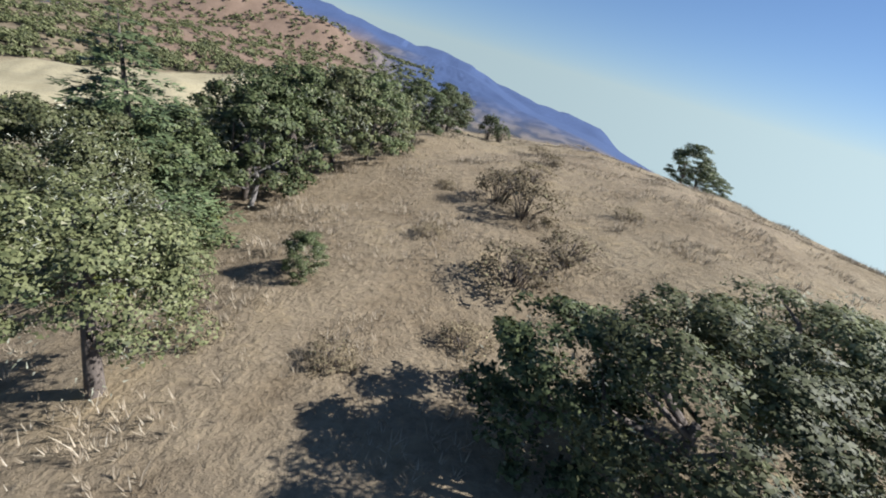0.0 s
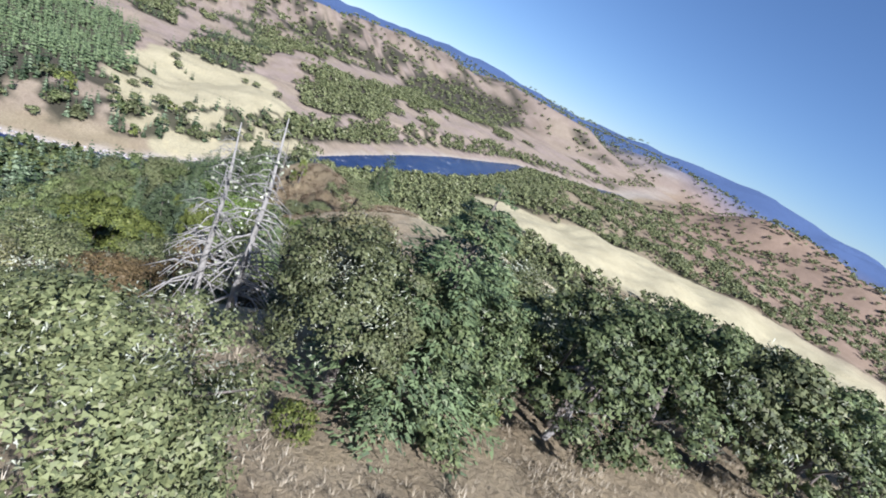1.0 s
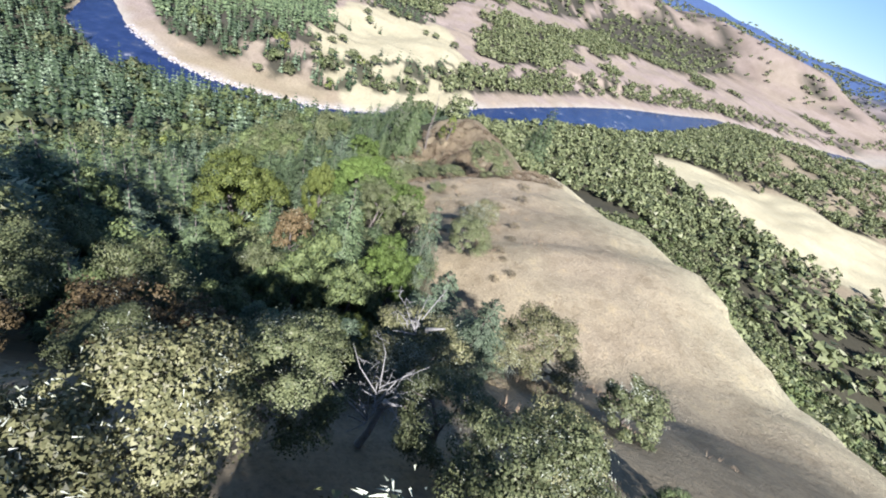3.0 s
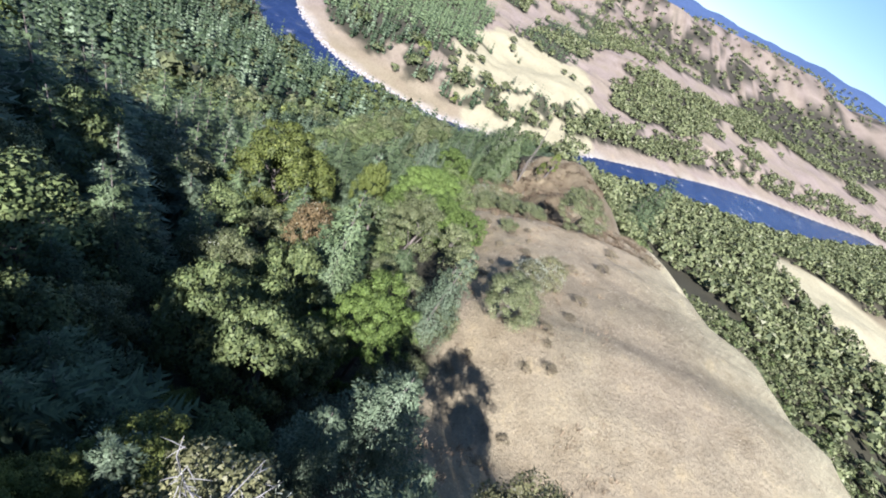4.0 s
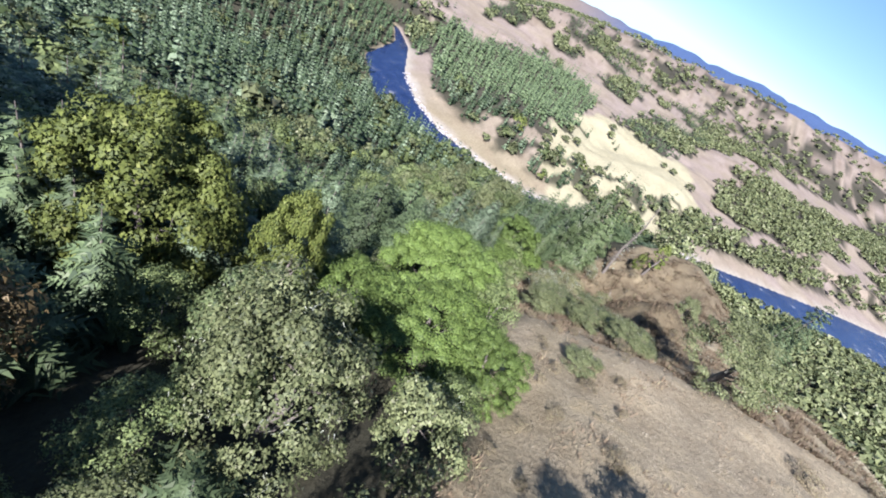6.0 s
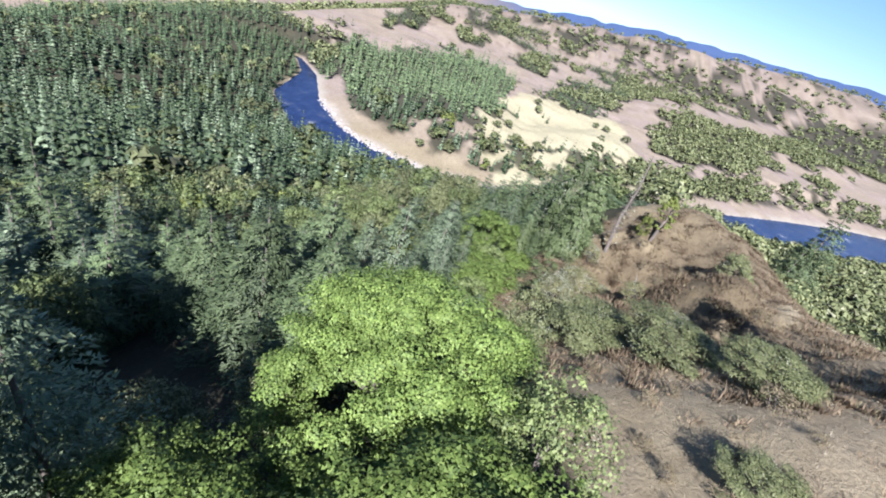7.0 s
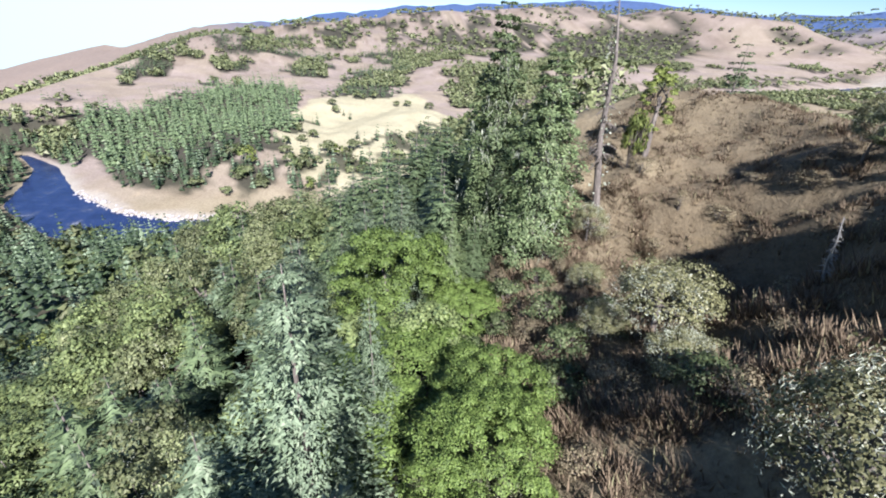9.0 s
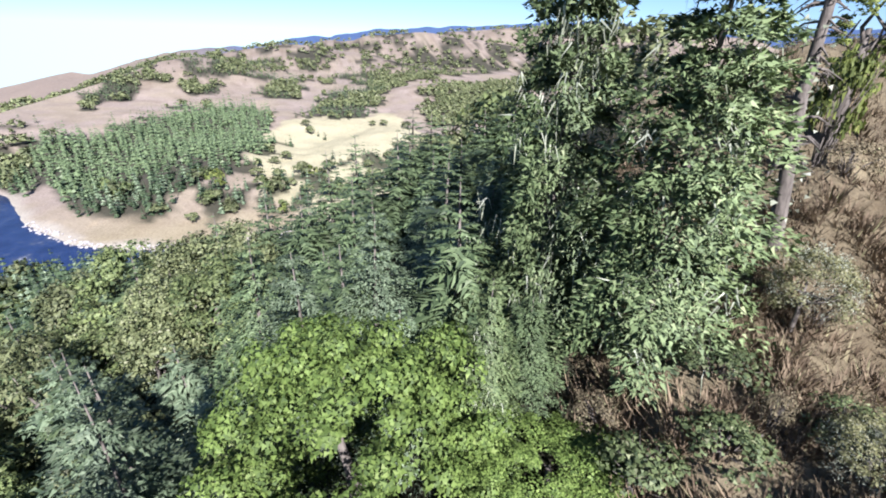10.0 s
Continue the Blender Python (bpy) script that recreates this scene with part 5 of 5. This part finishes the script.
for x, y, h, r in ((-43.1, 12.7, 2.4, 1.6), (-41.3, 15.2, 2.5, 1.2), (-38.6, 15.1, 2.3, 1.1), (-39.1, 18.1, 2.6, 1.6), (-37.3, 17.3, 2.1, 1.3), (-95.1, 9.7, 2.7, 1.0), (-96.2, 11.2, 2.0, 1.6), (-94.2, 11.7, 2.8, 1.3), (-94.1, 10.6, 1.9, 1.0), (-29.9, 16.4, 2.9, 1.5), (-26.7, 13.3, 1.9, 1.4)):
    plant("close_oak", x, y, h, r, "low olive oak scrub at the edge of the wood")

for x, y, h, r in ((-21.7, 6.8, 4.2, 2.2), (-23.4, 6.2, 4.3, 1.8), (-22.5, 8.5, 4.0, 1.7), (-20.6, 8.9, 4.5, 2.2), (-26.5, 5.4, 3.8, 1.9), (-19.7, 8.8, 4.7, 1.6), (-20.9, 10.2, 3.6, 2.2), (-44.7, 13.6, 4.9, 1.9)):
    plant("mid_fir", x, y, h - 0.8, r - 0.4)

# brush along the rim of the woods
bx_, by_ = scatter(np.random.RandomState(12), (-84, -19, 16, 30), 2.2, lambda a, b: 0.55 * (poly_near(a, b, EDGE)[2] <= 0) * (poly_near(a, b, EDGE)[0] < 6))
for x, y in zip(bx_, by_):
    plant("brush", float(x), float(y), 0.55 + 0.25 * math.sin(3 * x), 0.5 + 0.2 * math.sin(5 * y))

# firs and broadleaves of the near slope, all below the line of flight
nx_, ny_ = woods((-140, -10, -60, 32), 3.7, 0.97, 3.2, 56)
keep = np.ones(len(nx_), bool)
for o in [o for o in scene.objects if o.parent is None and o.type == "EMPTY"]:
    keep &= np.hypot(nx_ - o.matrix_basis.translation.x, ny_ - o.matrix_basis.translation.y) > 2.2
for gx, gy, gw, gd in ((-67.2, -0.6, 3.2, 4.6), (-52.4, 2.6, 2.8, 4.0)):
    keep &= np.hypot((nx_ - gx) / gw, (ny_ - gy) / gd) > 1   # dark gaps between the crowns
nx_, ny_ = nx_[keep], ny_[keep]
fir_ = waves(nx_, ny_, 60, 41) + rs.normal(0, 0.6, len(nx_)) > -0.3
away, eye, _ = poly_near(nx_, ny_, WAY)
room = eye - 3.2 + 0.12 * away - land(nx_, ny_)
for i in np.argsort(away)[:320]:
    x, y, u = float(nx_[i]), float(ny_[i]), rs.uniform(0, 1)
    low = float(np.interp(away[i], [3, 9, 16, 30, 56], [4.5, 6.2, 8.6, 11.5, 13.5]))
    if fir_[i]:
        h = min(low * rs.uniform(0.75, 1.25), room[i])
        if h > 1.6:
            plant(("fir" if u < 0.65 else "pale_fir") if away[i] < 9 else ("mid_fir" if u < 0.65 else "mid_pale"), x, y, h, max(low * rs.uniform(0.23, 0.31), 1.3))
    else:
        h = min(low * rs.uniform(0.7, 1.1), room[i])
        if h > 1.6:
            plant(("close_" if away[i] < 13 else "mid_") + ("broad" if u < 0.5 else "oak"), x, y, h, low * rs.uniform(0.28, 0.38))

# single trees of the pale field across the river
for x, y, s in ((-571, -36, 1.0), (-577, -9, 1.05), (-614, -56, 0.9), (-591, 33, 0.7), (-622, 58, 0.9), (-555, -77, 0.9), (-519, -61, 0.8), (-518, -29, 0.8), (-514, -11, 0.7), (-518, 7, 0.9), (-533, 20, 0.9), (-740, -36, 0.9), (-759, -43, 0.8), (-779, 51, 0.7), (-778, 67, 0.8),
                (-766, 99, 0.9), (-536, -44, 0.7), (-499, -105, 0.9), (-478, -86, 0.7), (-483, -143, 0.8), (-465, -115, 0.7), (-600, -66, 0.7), (-560, -58, 0.8), (-545, 40, 0.9), (-556, 55, 0.8), (-640, 80, 0.9)):
    plant("far_oak", x, y, 10.5 * s, 7.4 * s)
for x, y, s in ((-605, -5, 1.0), (-721, -17, 1.0), (-803, -59, 0.8), (-735, -26, 0.7)):
    plant("far_fir", x, y, 15 * s, 3.0 * s)

# ---- dry grass on the near ground ----
def tufts(count, box, size, keep_fn, seed, blades=4, wide=0.06):
    r_ = np.random.RandomState(seed)
    x, y = r_.uniform(box[0], box[1], count), r_.uniform(box[2], box[3], count)
    m = keep_fn(x, y) > r_.uniform(0, 1, count)
    x, y = x[m], y[m]
    n = len(x)
    grow = size * np.clip(0.9 + 0.6 * waves(x, y, 2.2, seed), 0.3, 1.6)[:, None]
    at0 = np.stack([x, y, land(x, y) - 0.02], -1)
    out = []
    for k in range(blades):
        a = r_.uniform(0, 6.28, n)
        flat = np.stack([np.cos(a), np.sin(a), np.zeros(n)], -1)
        lean = flat * r_.uniform(0.2, 1.1, (n, 1))
        side = np.stack([-np.sin(a), np.cos(a), np.zeros(n)], -1)
        hgt_ = grow * r_.uniform(0.5, 1.2, (n, 1))
        at = at0 + flat * hgt_ * 0.3
        w = hgt_ * wide
        out.append(np.stack([at - side * w, at + side * w, at + (lean + np.array((0, 0, 1.0))) * hgt_], 1))
    return np.concatenate(out, 0)


open_ground = lambda x, y: (1 - wood_share(x, y)) * np.clip(0.5 + 0.7 * waves(x, y, 3.0, 51), 0.1, 1)
tip_ground = lambda x, y: (1 - wood_share(x, y)) * np.clip(0.6 + 0.7 * waves(x, y, 4.0, 52), 0.1, 1) * ((poly_near(x, y, CREST)[2] > 0) | (x < -98))
stuff("dry_grass", tufts(46000, (-9, 17, -1, 34), 0.11, open_ground, 300, 7), STRAW, "tufts of dry tan grass on the hilltop", "grass")
stuff("slope_grass", tufts(24000, (-84, -20, 16, 62), 0.11, open_ground, 301), STRAW, "tufts of dry tan grass on the slope", "grass")
rim_ground = lambda x, y: (1 - wood_share(x, y)) * smooth01(waves(x, y, 7.0, 54), 0.0, 0.6) * (1 - smooth01(poly_near(x, y, EDGE)[0], 6, 15))
stuff("slope_weeds", tufts(26000, (-86, -16, 14, 42), 0.2, rim_ground, 303, 5, 0.09), WEED, "patches of brown weeds along the edge of the grass", "grass")
stuff("brown_grass", tufts(64000, (-125, -72, 10, 44), 0.3, tip_ground, 302, 5, 0.09), WEED, "clumps of brown grass and weeds on the steep ridge tip", "grass")
stuff("tall_weeds", tufts(15000, (-114, -92, 13, 27), 0.5, tip_ground, 304, 5, 0.07), WEED, "rank brown weeds on the steep slope under the firs", "grass")

# ---- boulders along the water ----
def boulders(count, seed):
    r_ = np.random.RandomState(seed)
    ico = bmesh.new()
    bmesh.ops.create_icosphere(ico, subdivisions=1, radius=1.0)
    v0 = np.array([v.co[:] for v in ico.verts])
    f0 = np.array([[v.index for v in f.verts] for f in ico.faces])
    ico.free()
    vs, fs = [], []
    for i in range(count):
        k = r_.randint(2, 9)
        u = r_.uniform(0, 1)
        p = RIVER[k] * (1 - u) + RIVER[k + 1] * u
        t = RIVER[k + 1] - RIVER[k]
        nrm_ = np.array((-t[1], t[0])) / math.hypot(t[0], t[1])
        off = p[2] / 2 * (r_.uniform(0.95, 1.3) if r_.uniform() < 0.9 or k < 5 else r_.uniform(-1.0, 1.0))
        c = p[:2] + nrm_ * off
        s = r_.uniform(0.5, 1.7)
        q = v0 * r_.uniform(0.65, 1.25, v0.shape) * np.array((s * 1.3, s, s * 0.6))
        z = max(float(land(c[0], c[1])), WATER - 0.2)
        vs.append(q + np.array((c[0], c[1], z + 0.15 * s)))
        fs.append(f0 + len(v0) * i)
    me = bpy.data.meshes.new("river_boulders")
    me.from_pydata(np.concatenate(vs).tolist(), [], np.concatenate(fs).tolist())
    me.materials.append(STONE)
    return new("river_boulders", me)


tagged(boulders(420, 77), "pale grey boulders along the river bank", "rocks", kind="stuff")
